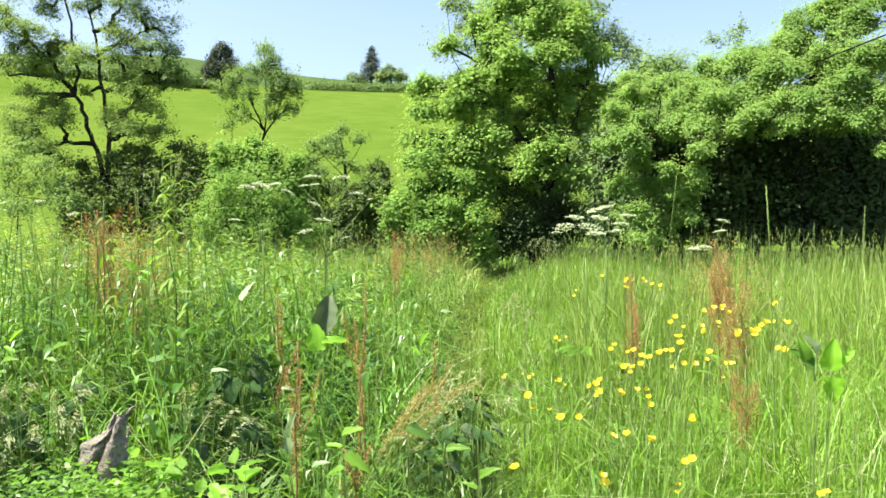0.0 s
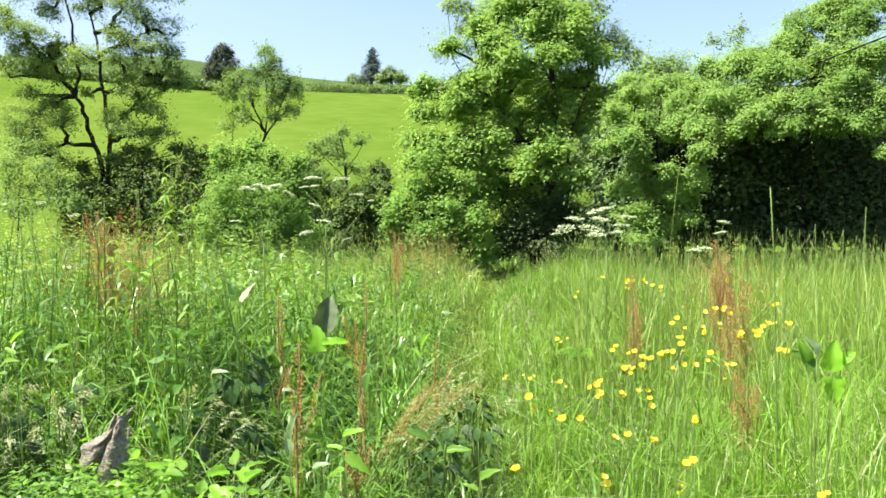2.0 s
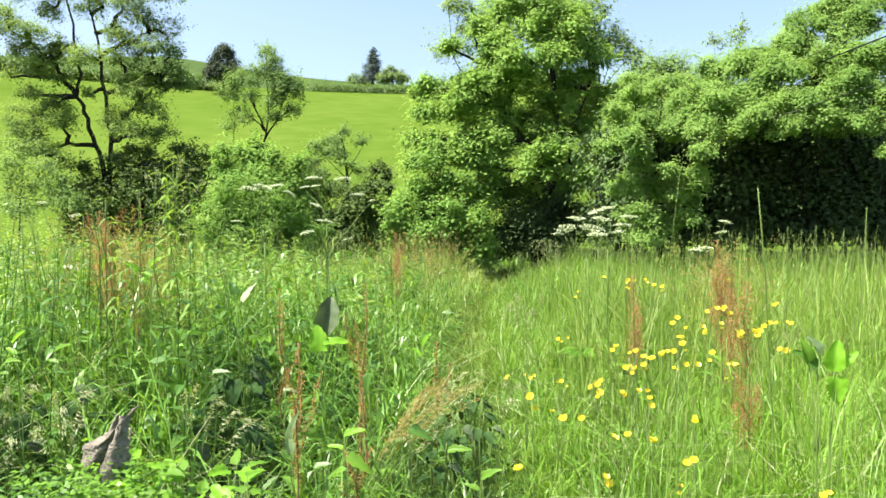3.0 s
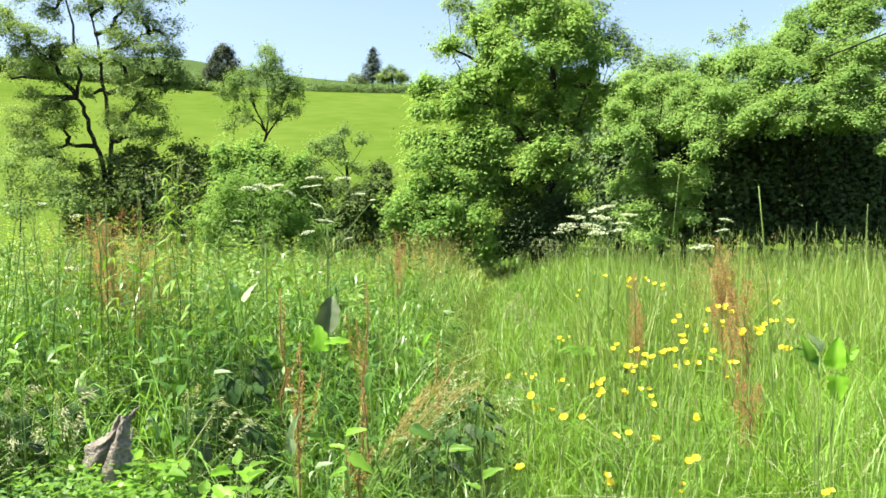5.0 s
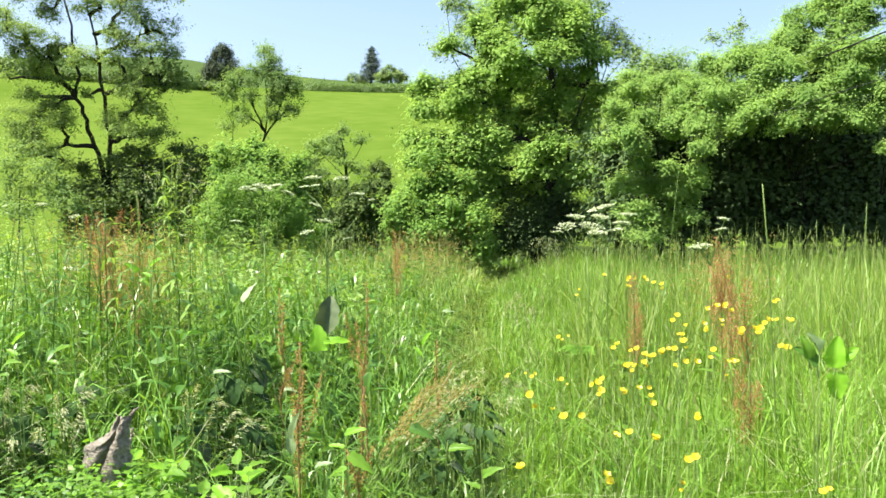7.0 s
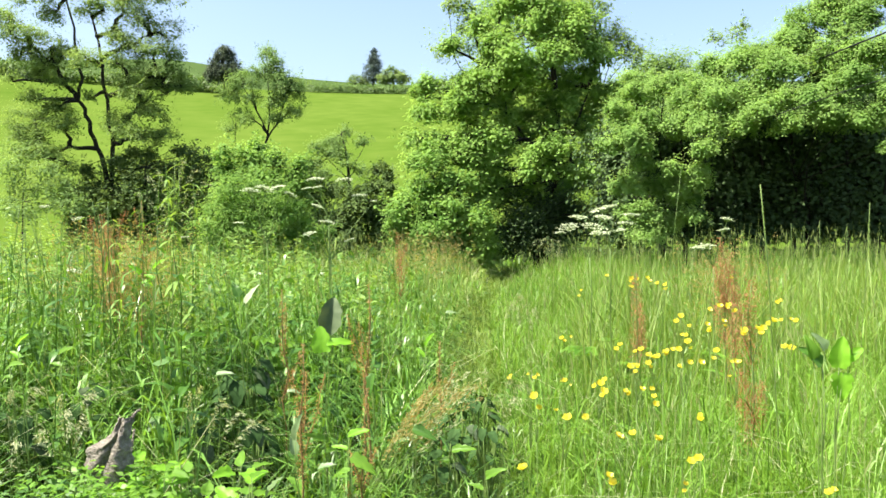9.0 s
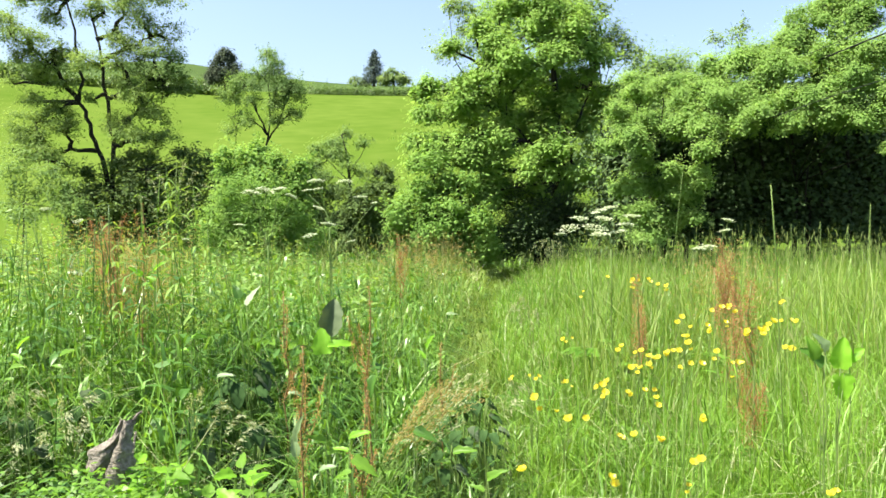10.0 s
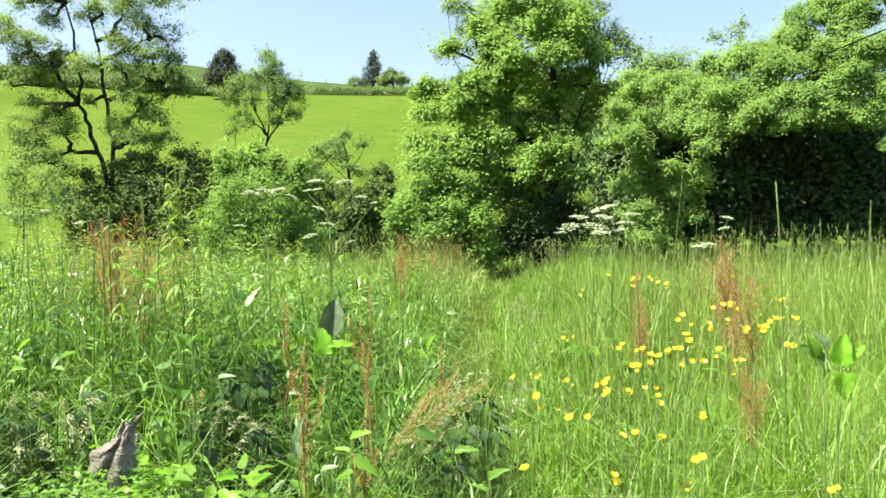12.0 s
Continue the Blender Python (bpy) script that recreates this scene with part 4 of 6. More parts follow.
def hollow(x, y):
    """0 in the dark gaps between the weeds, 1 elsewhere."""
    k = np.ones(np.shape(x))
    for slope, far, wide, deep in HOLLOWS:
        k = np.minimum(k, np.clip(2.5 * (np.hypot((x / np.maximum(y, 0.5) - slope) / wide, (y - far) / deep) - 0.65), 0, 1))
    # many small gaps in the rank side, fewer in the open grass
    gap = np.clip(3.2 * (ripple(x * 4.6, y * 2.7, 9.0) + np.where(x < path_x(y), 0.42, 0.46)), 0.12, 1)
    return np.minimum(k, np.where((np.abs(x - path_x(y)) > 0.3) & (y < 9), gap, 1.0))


def sward_height(x, y):
    e = side_of(x, y)
    bumps = ripple(x * 0.9, y * 0.7, 3.0)
    right = 0.26 + 0.58 * np.clip((e - 0.1) / 1.5, 0, 1) ** 0.8
    left = 0.26 + 0.50 * np.clip((-e - 0.08) / np.interp(y, [4, 7], [0.16, 0.7]), 0, 1) ** 0.8 + 0.06 * np.clip(-e / 0.9, 0, 1) + 0.12 * bumps
    left = left + 0.28 * np.clip((-e - 0.9) / 0.9, 0, 1) * np.clip((9 - y) / 4, 0, 1)
    fine = ripple(x * 3.9, y * 2.6, 5.0)
    left = left + 0.16 * fine
    right = right + 0.10 * fine
    h = np.where(e > 0, right + 0.08 * bumps, left)
    h = h * np.where(e < -0.25, np.interp(y, [1.5, 2.2, 3.0], [0.42, 0.55, 1.0]), 1.0)
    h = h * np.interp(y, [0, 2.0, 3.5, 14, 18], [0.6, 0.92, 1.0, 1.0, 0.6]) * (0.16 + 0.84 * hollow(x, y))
    return np.where(np.abs(e) < 0.2, 0.16, h)


def tufts(rng, x, y, per, spread):
    """Repeats places as tufts: blade places, and the way each blade leans out."""
    i = np.repeat(np.arange(len(x)), per)
    off = rng.normal(0, 1, (len(i), 2)) * spread
    th = np.arctan2(off[:, 1], off[:, 0]) + rng.normal(0, 0.5, len(i))
    return x[i] + off[:, 0], y[i] + off[:, 1], th, i


def meadow():
    rng = np.random.default_rng(5)

    def lay(name, label, mat, x, y, h, w, lean, th=None, drop=0.0):
        g = Geo()
        near = (y < 6.5) & (name != "outer_grass")
        z = ground_z(x, y)
        for pick, segs in ((near, 5 if drop else 4), (~near, 2)):
            blades(g, x[pick], y[pick], z[pick], h[pick], w[pick], lean[pick], rng, segs, None if th is None else th[pick], drop)
        tagged(new(name, g.mesh(name, mat)), label, "grass", kind="stuff")

    def width(y, k=1.0):
        return k * np.interp(y, [1.3, 3, 6, 20], [0.0065, 0.008, 0.011, 0.022]) * rng.uniform(0.5, 1.3, len(y))

    # open sunny grass beside the path
    x, y = scatter(rng, 66000, 1.3, 19.5, 1.3)
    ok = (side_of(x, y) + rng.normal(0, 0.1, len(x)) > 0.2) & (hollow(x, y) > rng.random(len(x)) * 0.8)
    x, y = x[ok], y[ok]
    lay("meadow_grass", "bright yellow-green tall meadow grass", GRASS_SUN, x, y, sward_height(x, y) * rng.uniform(0.35, 1.15, len(x)), width(y, 0.66),
        np.abs(rng.normal(0.45, 0.42, len(x))) * np.interp(y, [4, 9], [1.0, 1.4]))
    x, y = scatter(rng, 4600, 1.5, 19, 1.3)
    ok = side_of(x, y) > 0.25
    x, y, th, i = tufts(rng, x[ok], y[ok], 16, 0.045)
    k = rng.uniform(0.7, 1.2, i.max() + 1)[i]
    lay("grass_tufts", "arching tufts of bright meadow grass", GRASS_SUN, x, y, sward_height(x, y) * k * rng.uniform(0.5, 1.1, len(x)), width(y, 0.78),
        np.abs(rng.normal(0.6, 0.35, len(x))), th)
    # rank growth on the other side
    x, y = scatter(rng, 48000, 1.5, 19.5, 1.3)
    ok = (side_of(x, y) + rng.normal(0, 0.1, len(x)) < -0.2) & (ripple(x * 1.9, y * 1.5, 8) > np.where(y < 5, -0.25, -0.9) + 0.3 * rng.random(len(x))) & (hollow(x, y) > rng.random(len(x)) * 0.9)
    x, y = x[ok], y[ok]
    back = y + rng.normal(0, 0.8, len(y)) > 6.5
    xb, yb = x[back], y[back]
    lay("back_grass", "light green seeding grass before the shrubs", BACKGRASS, xb, yb, sward_height(xb, yb) * rng.uniform(0.4, 1.1, len(xb)), width(yb, 1.0), np.abs(rng.normal(0.9, 0.45, len(xb))))
    x, y = x[~back], y[~back]
    lay("rank_grass", "rank deep green grass and weeds", GRASS_DEEP, x, y, sward_height(x, y) * rng.uniform(0.4, 1.1, len(x)), width(y, 1.25),
        np.abs(rng.normal(0.5, 0.3, len(x))), None, 0.25)
    x, y = scatter(rng, 5000, 1.7, 19, 1.4)
    ok = (side_of(x, y) < -0.25) & (ripple(x * 1.9, y * 1.5, 8) > np.where(y < 6, -0.15, -0.6)) & (hollow(x, y) > 0.6)
    x, y, th, i = tufts(rng, x[ok], y[ok], 18, 0.05)
    k = rng.uniform(0.6, 1.15, i.max() + 1)[i]
    lay("rank_grass_tufts", "drooping tufts of coarse green grass", GRASS_DEEP, x, y, sward_height(x, y) * k * rng.uniform(0.5, 1.1, len(x)), width(y, 1.45),
        np.abs(rng.normal(0.75, 0.3, len(x))), th, 0.45)
    # long upright blades standing over the weeds
    x, y = scatter(rng, 1300, 2.2, 9, 1.2)
    ok = (side_of(x, y) < -0.9 + rng.normal(0, 0.25, len(x))) & (hollow(x, y) > 0.5)
    x, y = x[ok], y[ok]
    lay("upright_grass", "long upright grass blades over the weeds", GRASS_LUSH, x, y, np.minimum(rng.uniform(0.8, 1.4, len(x)), 1.14 + 0.025 * y), width(y, 1.05), np.abs(rng.normal(0.45, 0.3, len(x))))
    # shining blades that hang over
    x, y = scatter(rng, 9000, 2.0, 12, 1.3)
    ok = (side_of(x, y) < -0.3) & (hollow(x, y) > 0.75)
    x, y = x[ok], y[ok]
    lay("drooping_grass", "broad shining grass blades bent over among weeds", GRASS_LUSH, x, y, np.minimum(sward_height(x, y) * rng.uniform(0.75, 1.25, len(x)), EYE - 0.02), width(y, 1.7), np.abs(rng.normal(0.8, 0.25, len(x))), None, 0.6)
    # coarse tussocks close by, bent right over
    x, y = rng.uniform(-1.35, -0.12, 190), rng.uniform(1.95, 3.4, 190)
    x = x * y / 2.4
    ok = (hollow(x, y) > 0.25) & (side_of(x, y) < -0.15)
    x, y, th, i = tufts(rng, x[ok], y[ok], 14, 0.03)
    k = rng.uniform(0.5, 0.78, i.max() + 1)[i]
    edge = tufts(rng, rng.uniform(0.0, 0.26, 46), rng.uniform(2.5, 4.7, 46), 14, 0.03)
    k = np.concatenate([k, rng.uniform(0.24, 0.46, 46)[edge[3]]])
    x, y, th = [np.concatenate(p) for p in zip((x, y, th), edge[:3])]
    lay("coarse_tussocks", "coarse grass tussocks bent right over in dark gaps", COARSE, x, y, k * rng.uniform(0.75, 1.1, len(x)), rng.uniform(0.007, 0.013, len(x)), np.abs(rng.normal(0.7, 0.25, len(x))), th, 0.75)
    # broad flat blades in the open grass
    x, y = rng.uniform(0.35, 2.2, 380), rng.uniform(1.6, 4.2, 380)
    lay("broad_grass", "broad flat shining grass blades", GRASS_SUN, x, y, rng.uniform(0.5, 0.85, 380), rng.uniform(0.008, 0.012, 380), np.abs(rng.normal(1.0, 0.45, 380)))
    # dry blades and long crossing ones
    x, y = scatter(rng, 5200, 1.6, 16, 1.2)
    ok = (np.abs(side_of(x, y)) > 0.15) & (hollow(x, y) > 0.6)
    x, y = x[ok], y[ok]
    lay("dry_grass", "scattered pale dry grass blades", PANICLE, x, y, sward_height(x, y) * rng.uniform(0.8, 1.2, len(x)), width(y, 0.6), np.abs(rng.normal(1.05, 0.5, len(x))))
    # taller grass that fringes the meadow before the hedge's shade
    y = rng.uniform(3.6, 8.0, 1500)
    x = y * rng.uniform(0.17, 0.62, 1500)
    lay("fringe_grass", "ragged tall seeding grass against the hedge's shade", BACKGRASS, x, y, rng.uniform(0.9, 1.34, 1500) * np.interp(x / y, [0.17, 0.3], [0.84, 1.0]), width(y, 0.7), np.abs(rng.normal(0.35, 0.25, 1500)))
    # the trodden line
    x, y = scatter(rng, 150000, 2.5, 19.5, 1.3)
    ok = (np.abs(side_of(x, y) + rng.normal(0, 0.08, len(x))) < 0.36) & (hollow(x, y) > rng.random(len(x)) - 0.3)
    x, y = x[ok], y[ok]
    lay("path_grass", "short trampled yellowish grass of the path", GRASS_PATH, x, y, rng.uniform(0.08, 0.24, len(x)), width(y, 0.8), np.abs(rng.normal(0.8, 0.5, len(x))))
    # a thinner ring of grass around and behind
    x, y = rng.uniform(-22, 22, 14000), rng.uniform(-8, 26, 14000)
    ok = ((np.abs(x) > 0.64 * y + 0.6) | (y > 19)) & (np.hypot(x, y) > 0.8)
    x, y = x[ok], y[ok]
    xn, yn = rng.uniform(-6, 6, 22000), rng.uniform(-5, 5, 22000)
    ok = (np.abs(xn) > 0.64 * yn + 0.6) & (np.hypot(xn, yn) > 0.7)
    x, y = np.concatenate([x, xn[ok]]), np.concatenate([y, yn[ok]])
    h = np.interp(np.hypot(x, y), [0.7, 3, 6], [0.25, 0.45, 0.65]) * rng.uniform(0.6, 1.2, len(x))
    lay("outer_grass", "tall green grass round the meadow's edges", GRASS_SUN, x, y, h, np.interp(np.hypot(x, y), [2, 12], [0.016, 0.036]), np.abs(rng.normal(0.4, 0.25, len(x))))


def culms():
    """Leafy grass stems: each sets short arching leaves at several heights, so that they cross."""
    rng = np.random.default_rng(15)
    for name, label, mat, n, far, left, per, wide, long in (
            ("leafy_rank_grass", "leafy rank grass stems with short arching blades", GRASS_DEEP, 5200, 8.0, True, 5, 1.45, 0.8),
            ("bright_rank_grass", "sunlit arching blades on leafy rank grass", GRASS_LUSH, 3000, 10.0, True, 5, 1.6, 0.8),
            ("leafy_meadow_grass", "fine leafy meadow grass stems in the sun", GRASS_SUN, 6500, 11.0, False, 3, 0.62, 0.9),
            ("leafy_back_grass", "light green leafy grass before the shrubs", BACKGRASS, 2600, 15.0, True, 3, 1.1, 1.1)):
        x, y = scatter(rng, n, 6.0 if mat is BACKGRASS else 1.6, far, 1.15)
        e = side_of(x, y) + rng.normal(0, 0.08, len(x))
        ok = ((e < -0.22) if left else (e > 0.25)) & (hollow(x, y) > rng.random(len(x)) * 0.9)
        x, y = x[ok], y[ok]
        h = sward_height(x, y) * rng.uniform(0.55, 1.1, len(x))
        i = np.repeat(np.arange(len(x)), per)
        s = rng.uniform(0.3, 0.97, len(i))
        th, lean = rng.uniform(0, 6.283, len(x)), np.abs(rng.normal(0.2, 0.15, len(x)))
        g = Geo()
        z = ground_z(x, y)
        blades(g, x, y, z, h, 0.5 * np.interp(y, [1.6, 8], [0.004, 0.008]), lean, rng, 3, th)
        bx, by = x[i] + np.cos(th[i]) * lean[i] * h[i] * s ** 2.2, y[i] + np.sin(th[i]) * lean[i] * h[i] * s ** 2.2
        L = long * rng.uniform(0.10, 0.26, len(i)) * np.interp(y[i], [1.6, 3.5], [0.75, 1.0])
        W = wide * rng.uniform(0.6, 1.3, len(i)) * np.interp(y[i], [1.6, 4, 10], [0.0062, 0.0085, 0.014])
        blades(g, bx, by, z[i] + h[i] * (s - 0.45 * lean[i] * s ** 3), L, W, np.abs(rng.normal(1.15, 0.45, len(i))), rng, 3, rng.uniform(0, 6.283, len(i)), 0.55)
        tagged(new(name, g.mesh(name, mat)), label, "grass", kind="stuff")


def broadleaf_weeds():
    """Leafy weeds among the rank grass: short stems set with paired leaves."""
    rng = np.random.default_rng(7)
    x, y = scatter(rng, 2600, 1.7, 15, 1.1)
    e = side_of(x, y)
    ok = ((e < -0.3) & (ripple(x * 2.3, y * 1.9, 4) > -0.05)) | ((np.abs(e + 0.35) < 0.75) & (rng.random(len(x)) < 0.4))
    ok &= rng.random(len(x)) < np.interp(y, [2.6, 4.0], [0.4, 1.0])
    ok &= (hollow(x, y) > 0.4) | (rng.random(len(x)) < 0.2)
    x, y, e = x[ok], y[ok], e[ok]
    h = np.where(np.abs(e) < 0.6, 0.3, 1) * sward_height(x, y) * rng.uniform(0.6, 1.0, len(x)) * np.where(hollow(x, y) < 0.5, 0.8, 1.0)
    n = 26
    i = np.repeat(np.arange(len(x)), n)
    s = np.tile(np.linspace(0.25, 1.0, n), len(x))
    th = np.tile(np.arange(n) * 2.4, len(x)) + rng.normal(0, 0.4, len(i))
    lean = rng.normal(0, 0.15, (len(x), 2))[i]
    at = np.stack([x[i] + lean[:, 0] * s * h[i], y[i] + lean[:, 1] * s * h[i], ground_z(x, y)[i] + s * h[i]], 1)
    U = np.stack([np.cos(th), np.sin(th), rng.uniform(-0.3, 0.5, len(i))], 1)
    N = np.array([0, 0, 1.0]) + rng.normal(0, 0.35, (len(i), 3))
    L = rng.uniform(0.06, 0.16, len(i)) * (1.25 - 0.6 * s) * np.interp(y[i], [1.7, 3.2], [0.55, 1.0])
    g = Geo()
    leaf_quads(g, at, U, N, L, L * rng.uniform(0.28, 0.5, len(i)), 0.2)
    tagged(new("leafy_weeds", g.mesh("leafy_weeds", NETTLE)), "dense dark green leafy weeds among the grass", "weeds", kind="stuff")


def creeping_weeds():
    """Low weeds with many small leaves, close by in front of the withered leaf."""
    rng = np.random.default_rng(27)
    # the second patch repeats the first in a darker colour, as its shaded part
    for name, label, mat, cx, cy, cz, n in (("creeping_weeds", "low bright small-leaved weeds in front", DOCK, -0.83, 1.77, 0.660, 1700),
                                            ("shaded_creepers", "small leaves coloured dark for shade, low among the weeds", NETTLE, -0.95, 1.90, 0.60, 900)):
        stem = rng.integers(0, 60, n)
        sx, sy = rng.normal(cx, 0.085, 60), rng.normal(cy, 0.06, 60)
        hz = cz + rng.uniform(-0.05, 0.05, 60)
        s = rng.uniform(0.6, 1.0, n)
        g = Geo()
        blades(g, sx, sy, ground_z(sx, sy), hz, np.full(60, 0.004), np.full(60, 0.1), rng, 3)
        at = np.stack([sx[stem] + rng.normal(0, 0.016, n), sy[stem] + rng.normal(0, 0.016, n), hz[stem] * s], 1)
        th = rng.uniform(0, 6.283, n)
        U = np.stack([np.cos(th), np.sin(th), rng.uniform(-0.3, 0.5, n)], 1)
        leaf_quads(g, at, U, np.array([-0.15, -0.3, 1.0]) + rng.normal(0, 0.35, (n, 3)), rng.uniform(0.014, 0.030, n), rng.uniform(0.007, 0.015, n), 0.2)
        tagged(new(name, g.mesh(name, mat)), label, "weeds", kind="stuff")


def tall_herbs():
    """Loose light-green herbs that stand over the grass before the shrubs, in drifts."""
    rng = np.random.default_rng(17)
    n = 420
    y = rng.uniform(4.6, 10.5, n)
    x = y * rng.uniform(-0.62, -0.1, n)
    ok = (ripple(x * 1.7, y * 1.1, 6) > -0.1) & (hollow(x, y) > 0.5) & (rng.random(n) < np.interp(x / y, [-0.42, -0.28], [1.0, 0.35]))
    x, y = x[ok], y[ok]
    h = np.interp(x / y, [-0.6, -0.4, -0.1], [1.34, 1.22, 1.08]) * rng.uniform(0.78, 1.06, len(x))
    z = ground_z(x, y)
    th, lean = rng.uniform(0, 6.283, len(x)), np.abs(rng.normal(0.14, 0.1, len(x)))
    g = Geo()
    blades(g, x, y, z, h, np.full(len(x), 0.008), lean, rng, 3, th)
    k = 34
    i = np.repeat(np.arange(len(x)), k)
    s = np.tile(np.linspace(0.35, 1.0, k), len(x))
    at = np.stack([x[i] + np.cos(th[i]) * lean[i] * h[i] * s ** 2.2, y[i] + np.sin(th[i]) * lean[i] * h[i] * s ** 2.2, z[i] + h[i] * (s - 0.45 * lean[i] * s ** 3)], 1)
    a = np.tile(np.arange(k) * 2.4, len(x)) + rng.normal(0, 0.5, len(i))
    U = np.stack([np.cos(a), np.sin(a), rng.uniform(-0.5, 0.6, len(i))], 1)
    L = rng.uniform(0.05, 0.13, len(i)) * (1.3 - 0.7 * s)
    leaf_quads(g, at, U, np.array([-0.2, -0.2, 1.0]) + rng.normal(0, 0.35, (len(i), 3)), L, L * rng.uniform(0.2, 0.42, len(i)), 0.2)
    tagged(new("tall_herbs", g.mesh("tall_herbs", HERB)), "loose light green herbs standing over the grass", "weeds", kind="stuff")


def seed_heads():
    """Flowering grass: thin stalks with slender tan spikes."""
    rng = np.random.default_rng(6)
    x, y = scatter(rng, 4200, 2.1, 16, 1.2)
    e = side_of(x, y)
    ok = (np.abs(e) > 0.35) & ((e > 0) | (y > 5) | (rng.random(len(x)) < 0.35))
    x, y, e = x[ok], y[ok], e[ok]
    h = np.clip(sward_height(x, y) * rng.uniform(0.75, 1.4, len(x)), 0.3, rng.uniform(0.78, 1.2, len(x)))
    h = np.minimum(h, EYE - 0.04 - 0.13 * y * (y < 3))
    stalk, head = Geo(), Geo()
    th, lean = rng.uniform(0, 2 * math.pi, len(x)), np.abs(rng.normal(0.12, 0.1, len(x)))
    z = ground_z(x, y)
    w = np.interp(y, [1.9, 6, 16], [0.003, 0.005, 0.010])
    blades(stalk, x, y, z, h, w, lean, rng, 3, th)
    tip = np.stack([x + np.cos(th) * lean * h, y + np.sin(th) * lean * h, z + h * (1 - 0.45 * lean)], 1)
    way = unit(np.stack([np.cos(th) * lean * 2.2, np.sin(th) * lean * 2.2, np.ones(len(x))], 1))
    L = rng.uniform(0.05, 0.10, len(x))
    for a in (0.0, 1.57):
        leaf_quads(head, tip - way * 0.01, way, np.stack([np.cos(th + a), np.sin(th + a), np.zeros(len(x))], 1), L, w * 1.9, 0)
    tagged(new("grass_stalks", stalk.mesh("grass_stalks", STRAW)), "thin pale flowering grass stalks over the sward", "grass", kind="stuff")
    tagged(new("grass_seed_heads", head.mesh("grass_seed_heads", SEED)), "slender tan seed heads of meadow grass", "grass", kind="stuff")


def russet_patch(cx, cy, rx, ry, n, low, high, seed):
    """A drift of fine flowering sorrel: thin stalks and a haze of tiny russet seeds."""
    rng = np.random.default_rng(seed)
    x, y = cx + rng.normal(0, rx, n), cy + rng.normal(0, ry, n)
    h = rng.uniform(low, high, n)
    z = ground_z(x, y)
    th, lean = rng.uniform(0, 6.283, n), np.abs(rng.normal(0.15, 0.1, n))
    g = Geo()
    stalks = Geo()
    blades(stalks, x, y, z, h, np.full(n, 0.0035 + 0.0004 * cy), lean, rng, 3, th)
    tagged(new("sorrel_stalks", stalks.mesh("sorrel_stalks", STEM)), "thin green stalks of flowering sorrel", "wild plant", kind="stuff")
    k = 34
    i = np.repeat(np.arange(n), k)
    s = rng.uniform(0.62, 1.02, len(i))
    at = np.stack([x[i] + np.cos(th[i]) * lean[i] * h[i] * s ** 2.2, y[i] + np.sin(th[i]) * lean[i] * h[i] * s ** 2.2, z[i] + h[i] * (s - 0.45 * lean[i] * s ** 3)], 1)
    at += rng.normal(0, 0.022, (len(i), 3)) * (1.25 - s)[:, None] * 2
    leaf_quads(g, at, rng.normal(size=(len(i), 3)) + np.array([0, 0, 0.6]), rng.normal(size=(len(i), 3)), 0.009 + 0.0008 * cy, 0.005 + 0.0004 * cy, 0)
    tagged(new("flowering_sorrel", g.mesh("flowering_sorrel", HAZE)), "drift of fine russet sorrel flowering over the grass", "wild plant", kind="stuff")


meadow()
culms()
broadleaf_weeds()
creeping_weeds()
tall_herbs()
russet_patch(-2.13, 5.0, 0.17, 0.3, 130, 1.08, 1.36, 31)
russet_patch(-1.86, 4.8, 0.12, 0.25, 60, 0.98, 1.22, 32)
russet_patch(-0.28, 9.0, 0.28, 0.6, 75, 0.88, 1.22, 33)
russet_patch(1.78, 5.0, 0.17, 0.3, 60, 0.95, 1.14, 34)
seed_heads()


# ---- single plants ----
SWAYING = []  # thing, swing in degrees, seconds a swing, phase, drift in degrees over the clip


def sways(ob, swing, period, phase, drift=0.0):
    SWAYING.append((ob, swing, period, phase, drift))
    return ob


def foot(x, y):
    return np.array([x, y, float(ground_z(x, y)) - 0.02])


def broad_leaf(geo, base, U, N, L, W, fold=0.25, curl=0.25, waist=0.75, crinkle=0.03, seed=0, k=9, blunt=0.75):
    """One large leaf: a bowed, folded and slightly crinkled sheet about its midrib."""
    rng = np.random.default_rng(seed)
    U = unit(U)
    S = unit(np.cross(U, N))
    N = np.cross(S, U)
    s = np.linspace(0, 1, k + 1)
    t = np.linspace(-1, 1, 7)
    w = W * 0.5 * np.clip(np.sin(math.pi * np.clip(s, 0.02, 0.995) ** waist), 0, 1) ** blunt
    w = w * (1 + 0.10 * np.sin(s * 19 + seed) + rng.normal(0, 0.05, k + 1))
    mid = np.asarray(base) + U * (L * s)[:, None] - N * (curl * L * s ** 2)[:, None]
    V = mid[:, None] + S * (w[:, None] * t)[..., None] + N * (fold * w[:, None] * np.abs(t) + crinkle * W * rng.normal(0, 1, (k + 1, 7)) * np.abs(t))[..., None]
    i, j = np.meshgrid(np.arange(k), np.arange(6), indexing="ij")
    a = i * 7 + j
    geo.add(V.reshape(-1, 3), np.stack([a, a + 1, a + 8, a + 7], -1).reshape(-1, 4))


